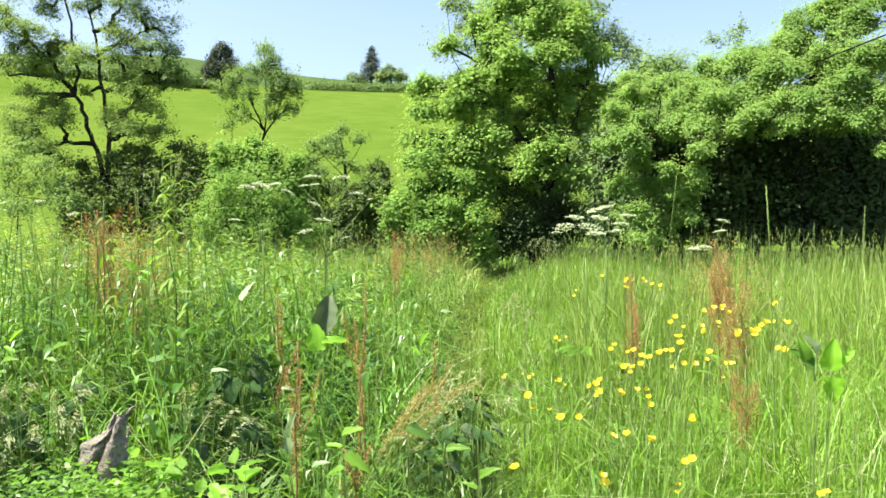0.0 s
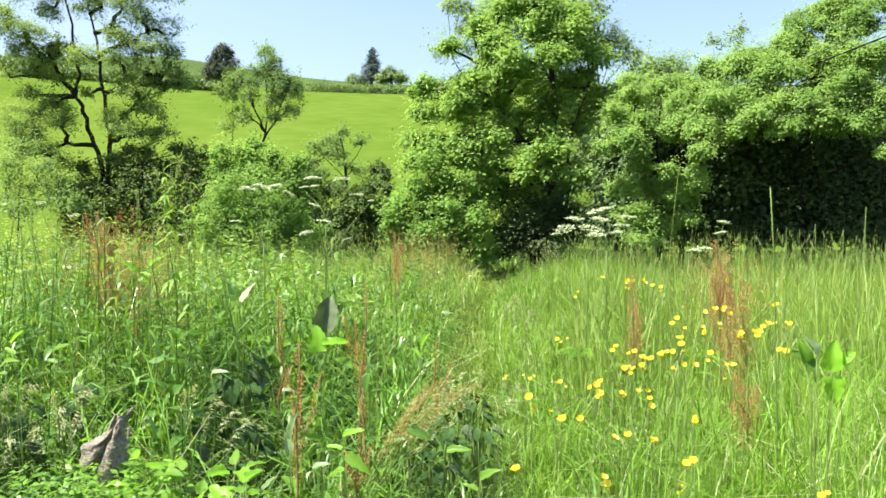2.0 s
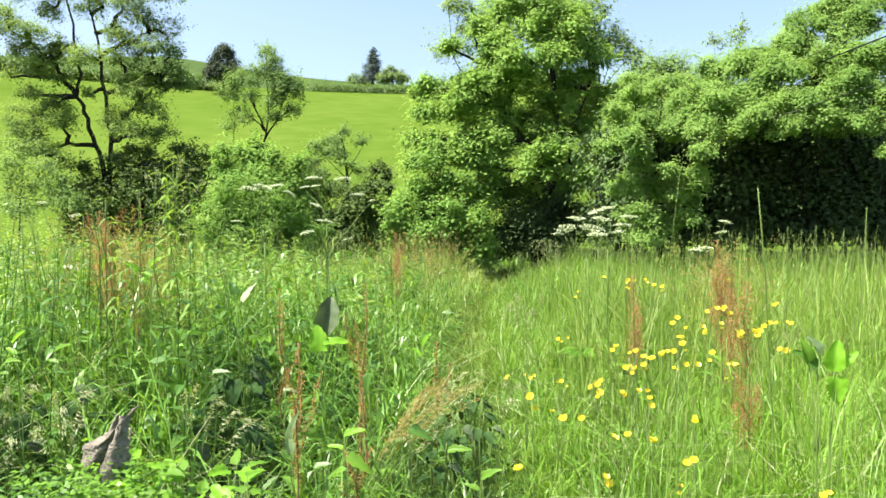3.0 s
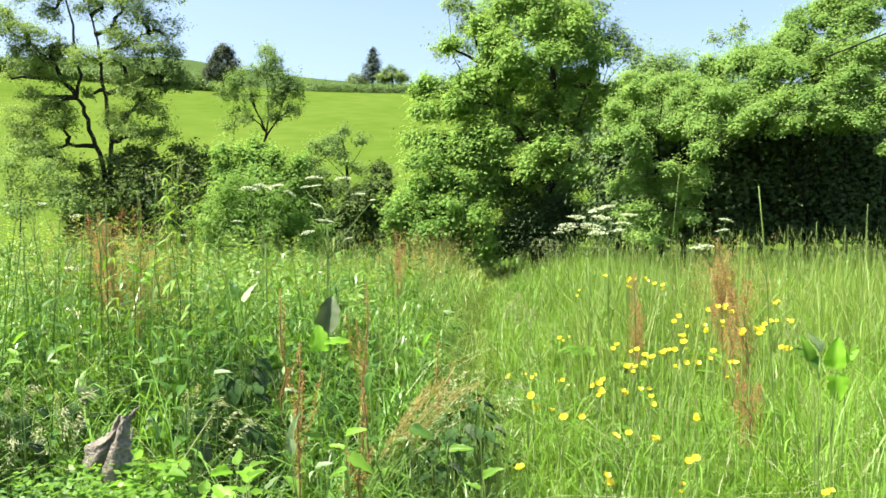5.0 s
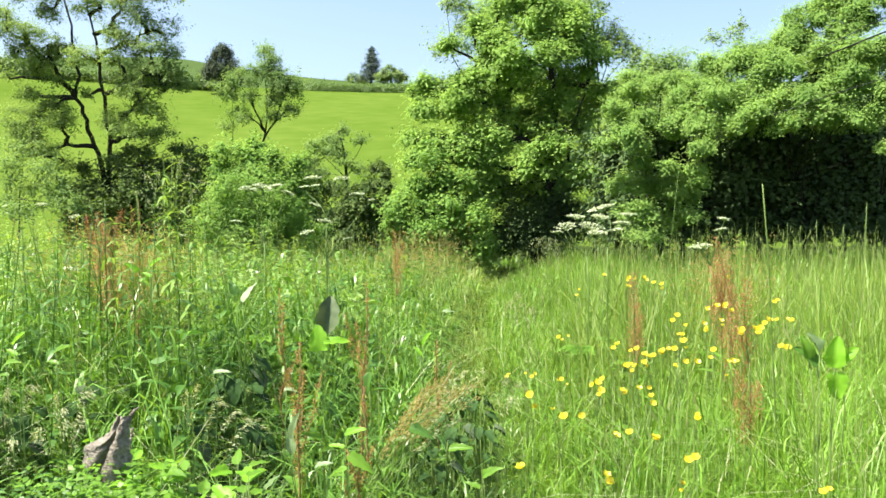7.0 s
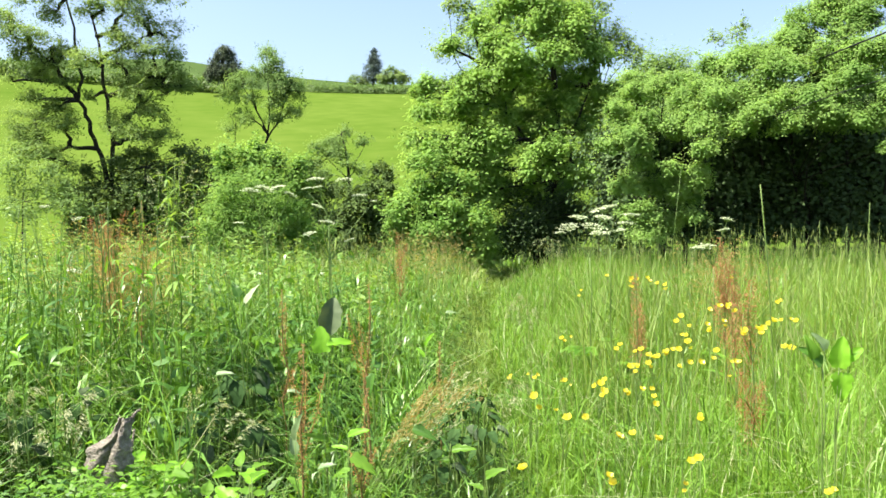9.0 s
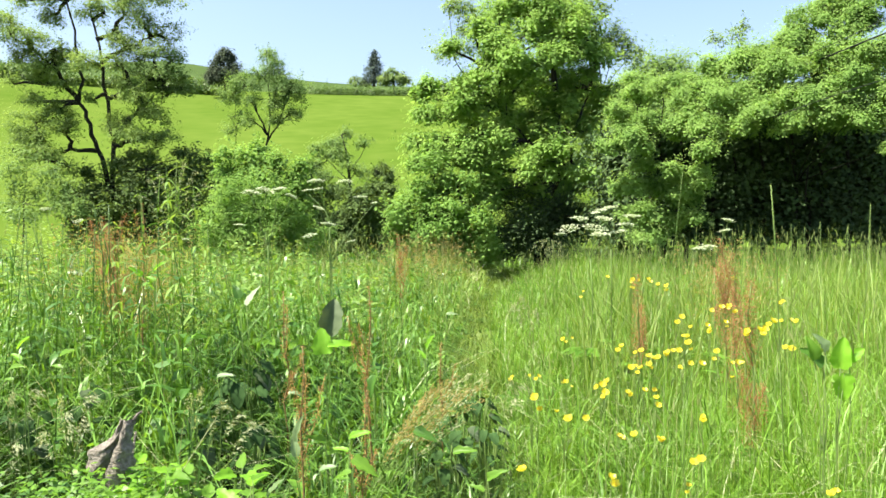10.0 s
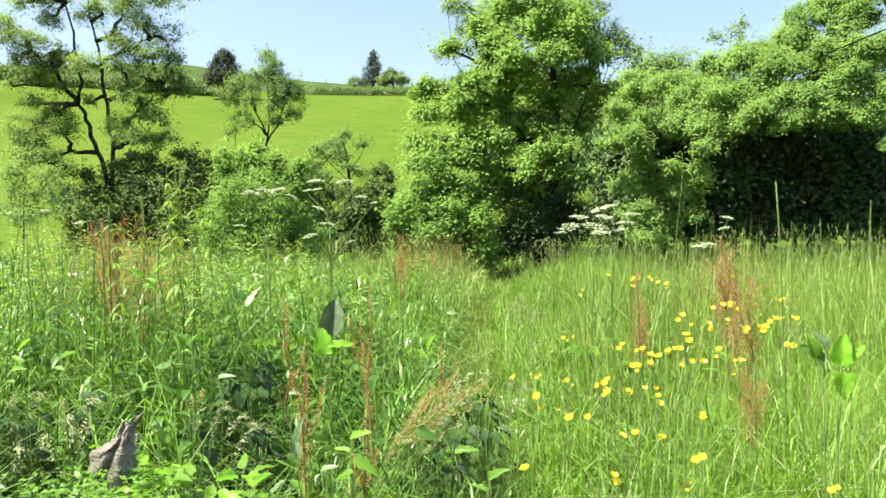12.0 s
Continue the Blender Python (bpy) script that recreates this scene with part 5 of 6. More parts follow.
def umbel_plant(at, heads, seed, tall=0.9):
    """Hogweed: a grooved stem, forked rays, flat white umbels, a few divided leaves."""
    rng = np.random.default_rng(seed)
    o = foot(*at)
    top = thing("hogweed", o, "white-flowered hogweed standing in the long grass", "wildflower", "hogweeds")
    heads = [(np.array(h[:3]) - o, 0.86 * h[3]) for h in heads]
    low = min(h[0][2] for h in heads)
    mean = np.mean([h[0] for h in heads], 0)
    fork = np.array([mean[0] * 0.6, mean[1] * 0.6, low * tall])
    g = Geo()
    tube(g, curve((0, 0, 0), fork, 0, 6, rng, 0.006), np.linspace(0.0055, 0.0036, 6), 7)
    for c, r in heads:
        tube(g, curve(fork, c - np.array([0, 0, r * 0.55]), 0.01, 5, rng, 0.006), np.linspace(0.0026, 0.0017, 5), 5)
    part("stem", g, STEM, top, smooth=True)
    for c, r in heads:
        florets, rays = Geo(), Geo()
        n = 18
        ang = np.arange(n) * 2.4
        rad = r * np.sqrt((np.arange(n) + 0.5) / n)
        tilt = rng.normal(0, 0.18, 2)
        P = np.stack([np.cos(ang) * rad, np.sin(ang) * rad, -0.16 * rad ** 2 / r + rng.normal(0, 0.03 * r, n)], 1)
        P[:, 2] += P[:, 0] * tilt[0] + P[:, 1] * tilt[1]
        for p in P:
            tube(rays, curve(c - np.array([0, 0, r * 0.55]), c + p * 0.97, 0, 3, rng), (0.0016, 0.0013, 0.001), 4)
        m = 11
        i = np.repeat(np.arange(n), m)
        off = rng.normal(0, 1, (len(i), 3)) * np.array([r * 0.12, r * 0.12, r * 0.04])
        C = c + P[i] + off
        th = rng.uniform(0, 6.3, len(i))
        U = np.stack([np.cos(th), np.sin(th), rng.normal(0, 0.3, len(i))], 1)
        leaf_quads(florets, C, U, np.array([0, 0, 1.0]) + rng.normal(0, 0.3, (len(i), 3)), r * 0.2, r * 0.17, 0.1)
        u = part("umbel", florets, UMBEL, top, "flat white flower head")
        part("flower_stalk", rays, STEM, u)
    for q in range(3):
        g = Geo()
        a = rng.uniform(0, 6.3)
        z = low * rng.uniform(0.2, 0.42)
        d = np.array([math.cos(a), math.sin(a), 0.5])
        tube(g, curve((0, 0, z * 0.8), d * 0.16 + np.array([0, 0, z]), 0.02, 4, rng), np.linspace(0.004, 0.002, 4), 5)
        for b in (-0.7, 0, 0.7, -0.35, 0.35):
            dd = np.array([math.cos(a + b), math.sin(a + b), 0.2])
            broad_leaf(g, d * 0.14 + np.array([0, 0, z]), dd, (0, 0, 1), 0.15, 0.07, 0.2, 0.3, seed=seed + q)
        part("leaf", g, DOCK, top)
    return top


def dock_plant(at, height, seed, spikes=4, lean=(0, 0), leaves=4, first=0.35, dense=1.0, label="rusty seeding dock spike among the grass", sorrel=False):
    """Dock: a ribbed reddish stem, upright side shoots crowded with rusty seeds, long leaves."""
    rng = np.random.default_rng(seed)
    o = foot(*at)
    top = thing("dock", o, label, "wild plant", "docks")
    tip = np.array([lean[0], lean[1], height])
    main = curve((0, 0, 0), tip, 0, 9, rng, 0.006)
    g = Geo()
    tube(g, main, np.linspace(0.006, 0.0018, 9), 6)
    part("stem", g, STEM if sorrel else RUSTSTEM, top, smooth=True)
    for i in range(spikes):
        if i == 0:
            line = main[int(9 * first):]
        else:
            s = rng.uniform(0.38, 0.85) if sorrel else rng.uniform(first, 0.75)
            b = tip * s
            a = rng.uniform(0, 6.3)
            ln = height * rng.uniform(0.16, 0.3)
            side = 0.28 if sorrel else 0.35
            line = curve(b, b + np.array([math.cos(a) * side, math.sin(a) * side, 1]) * ln, 0, 6, rng, 0.004)
        g = Geo()
        if i:
            tube(g, line, np.linspace(0.002, 0.001, len(line)), 4)
        n = int((480 if sorrel else 210) * dense * (2 if i == 0 else 1))
        s = np.sort(rng.random(n))
        whorl = np.round(s * 16) / 16 + rng.normal(0, 0.012, n)
        p = np.stack([np.interp(whorl, np.linspace(0, 1, len(line)), line[:, k]) for k in range(3)], 1)
        th = rng.uniform(0, 6.3, n)
        d = np.stack([np.cos(th), np.sin(th), rng.normal(-0.2, 0.4, n)], 1)
        thick = (0.042 if sorrel else 0.019) * (1.1 - 0.7 * s)
        leaf_quads(g, p + d * (thick * rng.random(n))[:, None], d, rng.normal(size=(n, 3)), 0.0058 if sorrel else 0.0052, 0.0042 if sorrel else 0.0034, 0.3)
        tagged(part("seed_spike", g, SORREL if sorrel else RUST, top, "rusty brown seed spike"), kind="stuff")
    for q in range(leaves):
        g = Geo()
        a, s = rng.uniform(0, 6.3), rng.uniform(0.15, 0.6)
        broad_leaf(g, tip * s, (math.cos(a), math.sin(a), 0.6), (0, 0, 1), 0.2 * (1.2 - s), 0.05 * (1.2 - s), 0.25, 0.5, seed=seed + q)
        part("leaf", g, DOCK, top)
    return top


def buttercup(flowers, seed, size=0.0125):
    """Meadow buttercup: a thin branching stem and glossy yellow cups of five petals."""
    rng = np.random.default_rng(seed)
    F = np.array(flowers, float).reshape(-1, 3)
    F = np.concatenate([F, F[::2] + rng.normal(0, 0.014, F[::2].shape)])
    m = F.mean(0)
    o = foot(m[0] + rng.normal(0, 0.02), m[1] + rng.normal(0, 0.02))
    top = thing("buttercup", o, "yellow meadow buttercup on a thin green stem", "wildflower", "buttercups")
    F = F - o
    fork = np.array([F[:, 0].mean() * 0.7, F[:, 1].mean() * 0.7, F[:, 2].min() - 0.10])
    g = Geo()
    tube(g, curve((0, 0, 0), fork, 0, 4, rng, 0.006), np.linspace(0.0015, 0.0011, 4), 5)
    for f in F:
        tube(g, curve(fork, f, 0.004, 4, rng, 0.003), np.linspace(0.001, 0.0008, 4), 4)
    part("stem", g, STEM, top)
    for f in F:
        g, e = Geo(), Geo()
        r = size * rng.uniform(0.6, 1.25) * (1.25 if m[0] > 1.02 else 1.0)
        axis = unit(np.array([rng.normal(-0.15, 0.3), rng.normal(-0.45, 0.3), 1.0]))
        a = unit(np.cross(axis, (0.2, 1, 0.1)))
        b = np.cross(axis, a)
        for k in range(5):
            w = k * 1.2566 + 0.3
            d = a * math.cos(w) + b * math.sin(w)
            broad_leaf(g, f, d + axis * 0.6, axis - d * 0.55, r * 1.15, r * 1.1, 0.2, -0.2, 1.15, 0.02, seed + k, k=3)
        n = 14
        th = rng.uniform(0, 6.3, n)
        p = f + axis * r * 0.32 + (a[None] * np.cos(th)[:, None] + b[None] * np.sin(th)[:, None]) * (r * 0.28 * rng.random(n))[:, None]
        leaf_quads(e, p, np.broadcast_to(axis, (n, 3)) + rng.normal(0, 0.3, (n, 3)), rng.normal(size=(n, 3)), r * 0.25, r * 0.12, 0)
        fl = part("flower", g, GOLD, top, "glossy yellow cup of five petals", smooth=True)
        part("flower_centre", e, GOLDEYE, fl)
    return top


def leaf_plant(name, label, category, at, leaves, stem=True, seed=0, group="", mat=None):
    """A stem with single large leaves: (x, y, z, way, face, length, width, fold, material, label)."""
    rng = np.random.default_rng(seed)
    o = foot(*at)
    top = thing(name, o, label, category, group)
    if stem:
        for lf in leaves:
            g = Geo()
            tube(g, curve((0, 0, 0), np.array(lf[0]) - o, 0.02, 6, rng, 0.006), np.linspace(0.0022, 0.0014, 6), 6)
            part("leaf_stalk", g, STEM, top, smooth=True)
    for i, (base, way, face, L, W, fold, m, text) in enumerate(leaves):
        g = Geo()
        broad_leaf(g, np.array(base) - o, way, face, L, W, fold, 0.2, 0.85 if m is BURDOCK else 0.5, 0.05, seed + i, blunt={BURDOCK: 0.42, LIME: 0.5}.get(m, 0.75))
        part("leaf", g, m, top, text, smooth=True)
    return top


def burdock_clump(at, crown, n, size, seed):
    """A burdock: stout stalks from one root, and broad leaves, coloured dark for shade, that droop one over another."""
    rng = np.random.default_rng(seed)
    o = foot(*at)
    top = thing("burdock", o, "broad-leaved burdock coloured dark to stand for shade between weeds", "wild plant", "burdocks")
    c = np.array(crown) - o
    for i in range(n):
        a = i * 2.4 + rng.normal(0, 0.3)
        d = np.array([math.cos(a), 0.6 * math.sin(a), 0])
        tip = c + d * size * 0.7 + np.array([0, 0, rng.uniform(-1.6, 0.7) * size])
        g = Geo()
        tube(g, curve((0, 0, 0), tip, 0.02, 6, rng, 0.006), np.linspace(0.006, 0.003, 6), 6)
        part("leaf_stalk", g, STEM, top, smooth=True)
        g = Geo()
        L = size * rng.uniform(0.7, 1.1)
        broad_leaf(g, tip, d + np.array([0.1, -0.2, rng.uniform(-0.8, 0.1)]), (0.25 * d[0], -0.25, 1), L, 0.75 * L, 0.22, 0.45, 0.6, 0.05, seed + i, 9, 0.5)
        part("leaf", g, BURDOCK if i == 5 else SHADE_TONE_LEAF, top, smooth=True)
    return top


def nettle(at, height, seed, leaf=None, size=1.0, pairs=9, label="tall upright dark-stemmed nettle in rank grass", slim=1.0):
    """A tall upright weed: dark square stem and paired toothed leaves."""
    rng = np.random.default_rng(seed)
    o = foot(*at)
    top = thing("nettle", o, label, "wild plant", "nettles")
    tip = np.array([rng.normal(0, 0.09), rng.normal(0, 0.09), height])
    line = curve((0, 0, 0), tip, 0, 7, rng, 0.010)
    g = Geo()
    tube(g, line, np.linspace(0.0045, 0.0018, 7) * (1 if slim == 1 else 0.6), 4)
    part("stem", g, NETTLE if slim == 1 else DOCK, top)
    n = pairs
    for i in range(n):
        s = (0.3 if slim == 1 else 0.6) + (0.7 if slim == 1 else 0.4) * i / (n - 1)
        p = np.array([np.interp(s, np.linspace(0, 1, 7), line[:, k]) for k in range(3)])
        for side in (0, math.pi):
            g = Geo()
            a = i * 1.57 + side + rng.normal(0, 0.2)
            broad_leaf(g, p, (math.cos(a), math.sin(a), rng.uniform(-0.3, 0.4)), (0, 0, 1), size * 0.12 * (1.25 - 0.75 * s), size * slim * 0.05 * (1.25 - 0.7 * s), 0.25, 0.35 if slim == 1 else 0.45, 0.62, seed=seed + i, k=5)
            part("leaf", g, leaf or NETTLE, top)
    return top


def arching_grass(at, tips, seed, label="pale arching grass panicles bowed over the path", power=1.8, over=0.95):
    """A tuft of flowering grass whose panicles bow far over."""
    rng = np.random.default_rng(seed)
    o = foot(*at)
    top = thing("bowed_grass", o, label, "grass", "bowed grasses")
    for tip in tips:
        t = np.array(tip) - o
        s = np.linspace(0, 1, 10)
        line = np.stack([t[0] * s ** power, t[1] * s ** power, t[2] * ((1 + over) * s - over * s ** 3)], 1)
        g = Geo()
        tube(g, line, np.linspace(0.0014, 0.0006, 10), 4)
        stalk = part("stalk", g, STEM, top)
        g = Geo()
        n = 95 if len(tips) > 12 else 64
        u = rng.uniform(0.6, 1.0, n)
        p = np.stack([np.interp(u, s, line[:, k]) for k in range(3)], 1) + rng.normal(0, 0.006, (n, 3))
        way = unit(line[-1] - line[-3])
        leaf_quads(g, p, way + rng.normal(0, 0.35, (n, 3)), rng.normal(size=(n, 3)), 0.015, 0.0032, 0)
        tagged(part("panicle", g, HAZE if len(tips) > 12 and rng.random() < 0.45 else PANICLE, stalk), kind="stuff")
    return top


def tall_stalk(at, tip, r, seed, label="tall stiff grass stalk with a long spike", stem=None):
    rng = np.random.default_rng(seed)
    o = foot(*at)
    top = thing("tall_stalk", o, label, "grass", "tall stalks")
    t = np.array(tip) - o
    line = curve((0, 0, 0), t, 0, 6, rng, 0.004)
    g = Geo()
    tube(g, line, np.linspace(r, r * 0.6, 6), 5)
    part("stem", g, stem or STEM, top)
    g = Geo()
    n = 130
    u = rng.uniform(0.86, 1.0, n)
    p = np.stack([np.interp(u, np.linspace(0, 1, 6), line[:, k]) for k in range(3)], 1)
    th = rng.uniform(0, 6.3, n)
    d = np.stack([np.cos(th), np.sin(th), np.full(n, 1.6)], 1)
    leaf_quads(g, p, d, rng.normal(size=(n, 3)), 2.4 * r, 0.8 * r, 0)
    tagged(part("spike", g, SEED, top), kind="stuff")
    return top


def withered_leaf():
    """A dead burdock leaf, hung by its stalk and folded along the midrib: two crumpled halves."""
    rows = np.array(((0.773, -0.808, -0.793, -0.765), (0.749, -0.811, -0.796, -0.770), (0.721, -0.833, -0.801, -0.775), (0.699, -0.877, -0.810, -0.771), (0.665, -0.893, -0.823, -0.767), (0.634, -0.887, -0.834, -0.772), (0.606, -0.861, -0.832, -0.790)))  # height, outer edge, fold, other edge
    o = foot(-0.841, 1.86)
    top = thing("withered_leaf", o, "withered grey-brown curled leaf caught in the weeds", "leaf")
    rng = np.random.default_rng(3)
    k, m = 26, 12
    t = np.linspace(0, 1, k)
    z, left, fold, right = [np.interp(t, np.linspace(0, 1, len(rows)), rows[:, i]) for i in range(4)]
    rag = 0.004 * np.sin(31 * t) + rng.normal(0, 0.0015, k)
    for edge, near in ((left + rag, 0.0), (right + 0.6 * rag, -0.03)):
        u = np.linspace(0, 1, m)
        x = fold[:, None] + (edge - fold)[:, None] * u
        bulge = np.sin(math.pi * np.clip(u * 0.85 + 0.12, 0, 1))[None] * np.sin(math.pi * np.clip(t * 0.8 + 0.15, 0, 1))[:, None]
        vein = 0.0035 * np.sin(22 * t[:, None] - 7 * u[None] + 9 * near) + 0.002 * np.sin(47 * t[:, None] + 13 * u[None])
        y = 1.86 + near * (1 - 0.5 * u[None]) * (0.25 + 0.75 * t[:, None]) - 0.026 * bulge + vein + rng.normal(0, 0.0009, (k, m))
        zz = z[:, None] + 0.010 * np.sin(6 * u[None] + 2 * t[:, None]) * t[:, None] + 0 * x
        g = Geo()
        i, j = np.meshgrid(np.arange(k - 1), np.arange(m - 1), indexing="ij")
        q = (i * m + j).ravel()
        g.add(np.stack([x, y, zz], -1).reshape(-1, 3) - o, np.stack([q, q + 1, q + m + 1, q + m], 1))
        part("blade", g, DEAD, top, smooth=True)
    g = Geo()
    tip = np.array((-0.751, 1.86, 0.791)) - o
    tube(g, np.array([[0, 0.06, 0], [0.0, 0.07, tip[2] * 0.6], tip + np.array([-0.03, 0.03, -0.06])]), (0.004, 0.0035, 0.003), 6)
    tube(g, np.array([tip + np.array([-0.026, 0.0, -0.03]), tip + np.array([-0.012, 0.0, -0.008]), tip]), (0.006, 0.0035, 0.0015), 7)
    part("stalk", g, DEAD, top)
    sways(top, 0.25, 2.3, 0.4, -0.1)


def cables():
    """Three overhead wires that run past the hedge."""
    for ends, r, text in (([(6.25, 9.60, 3.80), (5.82, 10.20, 3.65), (5.63, 10.80, 3.58), (5.54, 11.60, 3.56), (5.19, 12.80, 3.42), (4.19, 14.50, 3.08)], 0.011, "black overhead cable sagging past the hedge"),
                          ([(6.63, 10.20, 4.20), (6.10, 10.70, 3.97), (5.62, 11.10, 3.72), (5.07, 11.30, 3.52), (4.74, 11.70, 3.38), (4.29, 13.50, 3.20)], 0.004, "thin overhead wire sagging past the hedge"),
                          ([(6.14, 9.40, 3.14), (5.72, 10.00, 3.01), (5.33, 10.50, 2.90), (4.82, 10.90, 2.71), (4.18, 11.10, 2.53), (3.74, 12.60, 2.41)], 0.004, "thin overhead wire sagging past the hedge")):
        g = Geo()
        P = np.array(ends)
        s, u = np.linspace(0, 1, len(P)), np.linspace(0, 1, 24)
        line = np.stack([np.interp(u, s, P[:, k]) for k in range(3)], 1)
        for _ in range(6):
            line[1:-1] = 0.25 * line[:-2] + 0.5 * line[1:-1] + 0.25 * line[2:]
        tube(g, line, np.full(24, r), 6)
        tagged(new("overhead_cable", g.mesh("overhead_cable", CABLE, True)), text, "cable", "overhead cables")


def flowers_and_weeds():
    rng = np.random.default_rng(77)
    # hogweeds
    def h(p, r):
        return (*p, r)
    umbel_plant((-1.066, 4.6, 0.962)[:2], [h((-1.173, 4.6, 1.436), 0.055), h((-1.064, 4.5, 1.442), 0.06), h((-1.007, 4.6, 1.453), 0.05), h((-0.933, 4.6, 1.409), 0.04), h((-1.195, 4.4, 1.24), 0.035)], 1)
    umbel_plant((-0.694, 4.5, 0.968)[:2], [h((-0.763, 4.5, 1.494), 0.055), h((-0.595, 4.5, 1.488), 0.052), h((-0.835, 4.6, 1.442), 0.035), h((-0.72, 4.3, 1.436), 0.03), h((-0.509, 4.5, 1.395), 0.045)], 2)
    umbel_plant((-0.711, 4.3, 0.981)[:2], [h((-0.718, 4.3, 1.329), 0.035), h((-0.671, 4.3, 1.241), 0.05), h((-0.769, 4.3, 1.177), 0.042), h((-0.427, 4.5, 1.359), 0.022), h((-0.557, 4.4, 1.137), 0.03)], 3)
    sways(umbel_plant((0.988, 4.6, 0.928)[:2], [h((0.944, 4.6, 1.311), 0.085), h((0.792, 4.6, 1.257), 0.06), h((0.9, 4.4, 1.253), 0.06), h((1.134, 4.7, 1.267), 0.06), h((1.047, 4.5, 1.217), 0.055)], 4, 0.88), 0.06, 3.1, 1)
    umbel_plant((0.831, 4.4, 0.942)[:2], [h((0.716, 4.5, 1.2), 0.065), h((0.845, 4.4, 1.198), 0.075), h((0.858, 4.3, 1.165), 0.06), h((0.651, 4.4, 1.166), 0.035), h((0.975, 4.4, 1.176), 0.06)], 5, 0.88)
    sways(umbel_plant((1.461, 4.2, 0.894)[:2], [h((1.411, 4.2, 1.089), 0.065), h((1.518, 4.2, 1.179), 0.04), h((1.533, 4.2, 1.235), 0.04), h((1.342, 4.1, 1.084), 0.04)], 6, 0.9), 0.08, 2.7, 2)
    umbel_plant((-2.614, 5.0, 1.011)[:2], [h((-2.624, 5.0, 1.357), 0.035), h((-2.406, 5.0, 1.276), 0.04), h((-1.716, 5.0, 1.147), 0.035), h((-2.253, 4.6, 0.962), 0.05)], 7)
    # docks and sorrels
    SORRELS = (4, 5, 6, 7, 8, 11, 16, 19)
    for x, y, z, seed, n in ((-0.303, 2.9, 1.036, 1, 5), (-0.298, 2.35, 0.765, 2, 4), (-0.451, 2.3, 0.903, 3, 5), (1.126, 2.8, 1.03, 4, 6), (1.32, 3.6, 1.03, 5, 6), (1.292, 3.4, 1.03, 6, 4),
                                 (-1.905, 4.2, 1.312, 7, 3), (-1.791, 4.2, 1.25, 8, 3), (-1.602, 4.0, 1.38, 9, 4), (-0.034, 3.3, 0.728, 10, 2), (0.917, 3.6, 0.998, 11, 3), (-0.702, 3.3, 0.971, 12, 3), (-1.894, 4.3, 1.266, 16, 5), (-0.402, 6.5, 1.154, 19, 5)):
        ob = dock_plant((x, y), z, 300 + seed, n, (rng.normal(0, 0.02), rng.normal(0, 0.03)), 3, (0.74 if seed == 4 else 0.58) if seed in SORRELS else 0.45, 1.0,
                        "feathery reddish sorrel in seed among the grass" if seed in SORRELS else "rusty seeding dock spike among the grass", seed in SORRELS)
        sways(ob, 0.12, 2.0 + 0.1 * seed, seed, 0.12 if x > 0 else 0.0)
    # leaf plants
    # clumps added in the gaps, their dark leaf colour standing for shade
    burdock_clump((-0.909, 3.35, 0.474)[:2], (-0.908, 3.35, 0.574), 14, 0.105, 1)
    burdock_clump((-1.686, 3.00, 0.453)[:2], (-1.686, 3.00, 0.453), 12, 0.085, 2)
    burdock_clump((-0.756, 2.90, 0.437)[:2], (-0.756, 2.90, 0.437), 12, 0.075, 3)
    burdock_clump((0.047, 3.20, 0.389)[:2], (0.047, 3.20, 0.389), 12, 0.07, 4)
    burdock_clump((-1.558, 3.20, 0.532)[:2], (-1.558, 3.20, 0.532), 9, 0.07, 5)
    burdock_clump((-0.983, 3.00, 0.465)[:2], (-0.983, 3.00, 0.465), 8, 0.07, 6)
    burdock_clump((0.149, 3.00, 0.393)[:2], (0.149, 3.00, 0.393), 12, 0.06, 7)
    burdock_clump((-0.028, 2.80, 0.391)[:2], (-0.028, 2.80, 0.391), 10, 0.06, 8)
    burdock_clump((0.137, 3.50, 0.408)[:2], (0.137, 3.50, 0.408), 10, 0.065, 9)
    leaf_plant("burdock", "folded grey-green burdock leaf above bright lime leaves", "wild plant", (-0.472, 3.0, 0.683)[:2],
               [((-0.475, 3.0, 0.8), (0.20, 0.12, 1), (0.15, -1, 0.0), 0.145, 0.088, 0.75, BURDOCK, "dull grey-green folded leaf"),
                ((-0.477, 2.9, 0.745), (-0.1, 0.1, 1), (0.1, -1, 0.3), 0.10, 0.08, 0.3, LIME, "yellow-green leaf coloured as if backlit"),
                ((-0.46, 2.9, 0.778), (1, 0.1, 0.15), (0.1, -0.6, 1), 0.10, 0.045, 0.3, LIME, "yellow-green leaf coloured as if backlit")], seed=20)
    leaf_plant("dock_rosette", "pale upturned dock leaf in the grass", "wild plant", (-0.809, 3.1, 0.664)[:2],
               [((-0.82, 3.1, 0.913), (0.5, 0.1, 1), (-0.7, -0.8, 0.7), 0.095, 0.042, 0.25, PALEST, "pale leaf underside"),
                ((-0.859, 3.15, 0.936), (-0.5, 0.2, 1), (0.3, -1, 0.6), 0.07, 0.04, 0.4, NETTLE, "dark leaf")], seed=21)
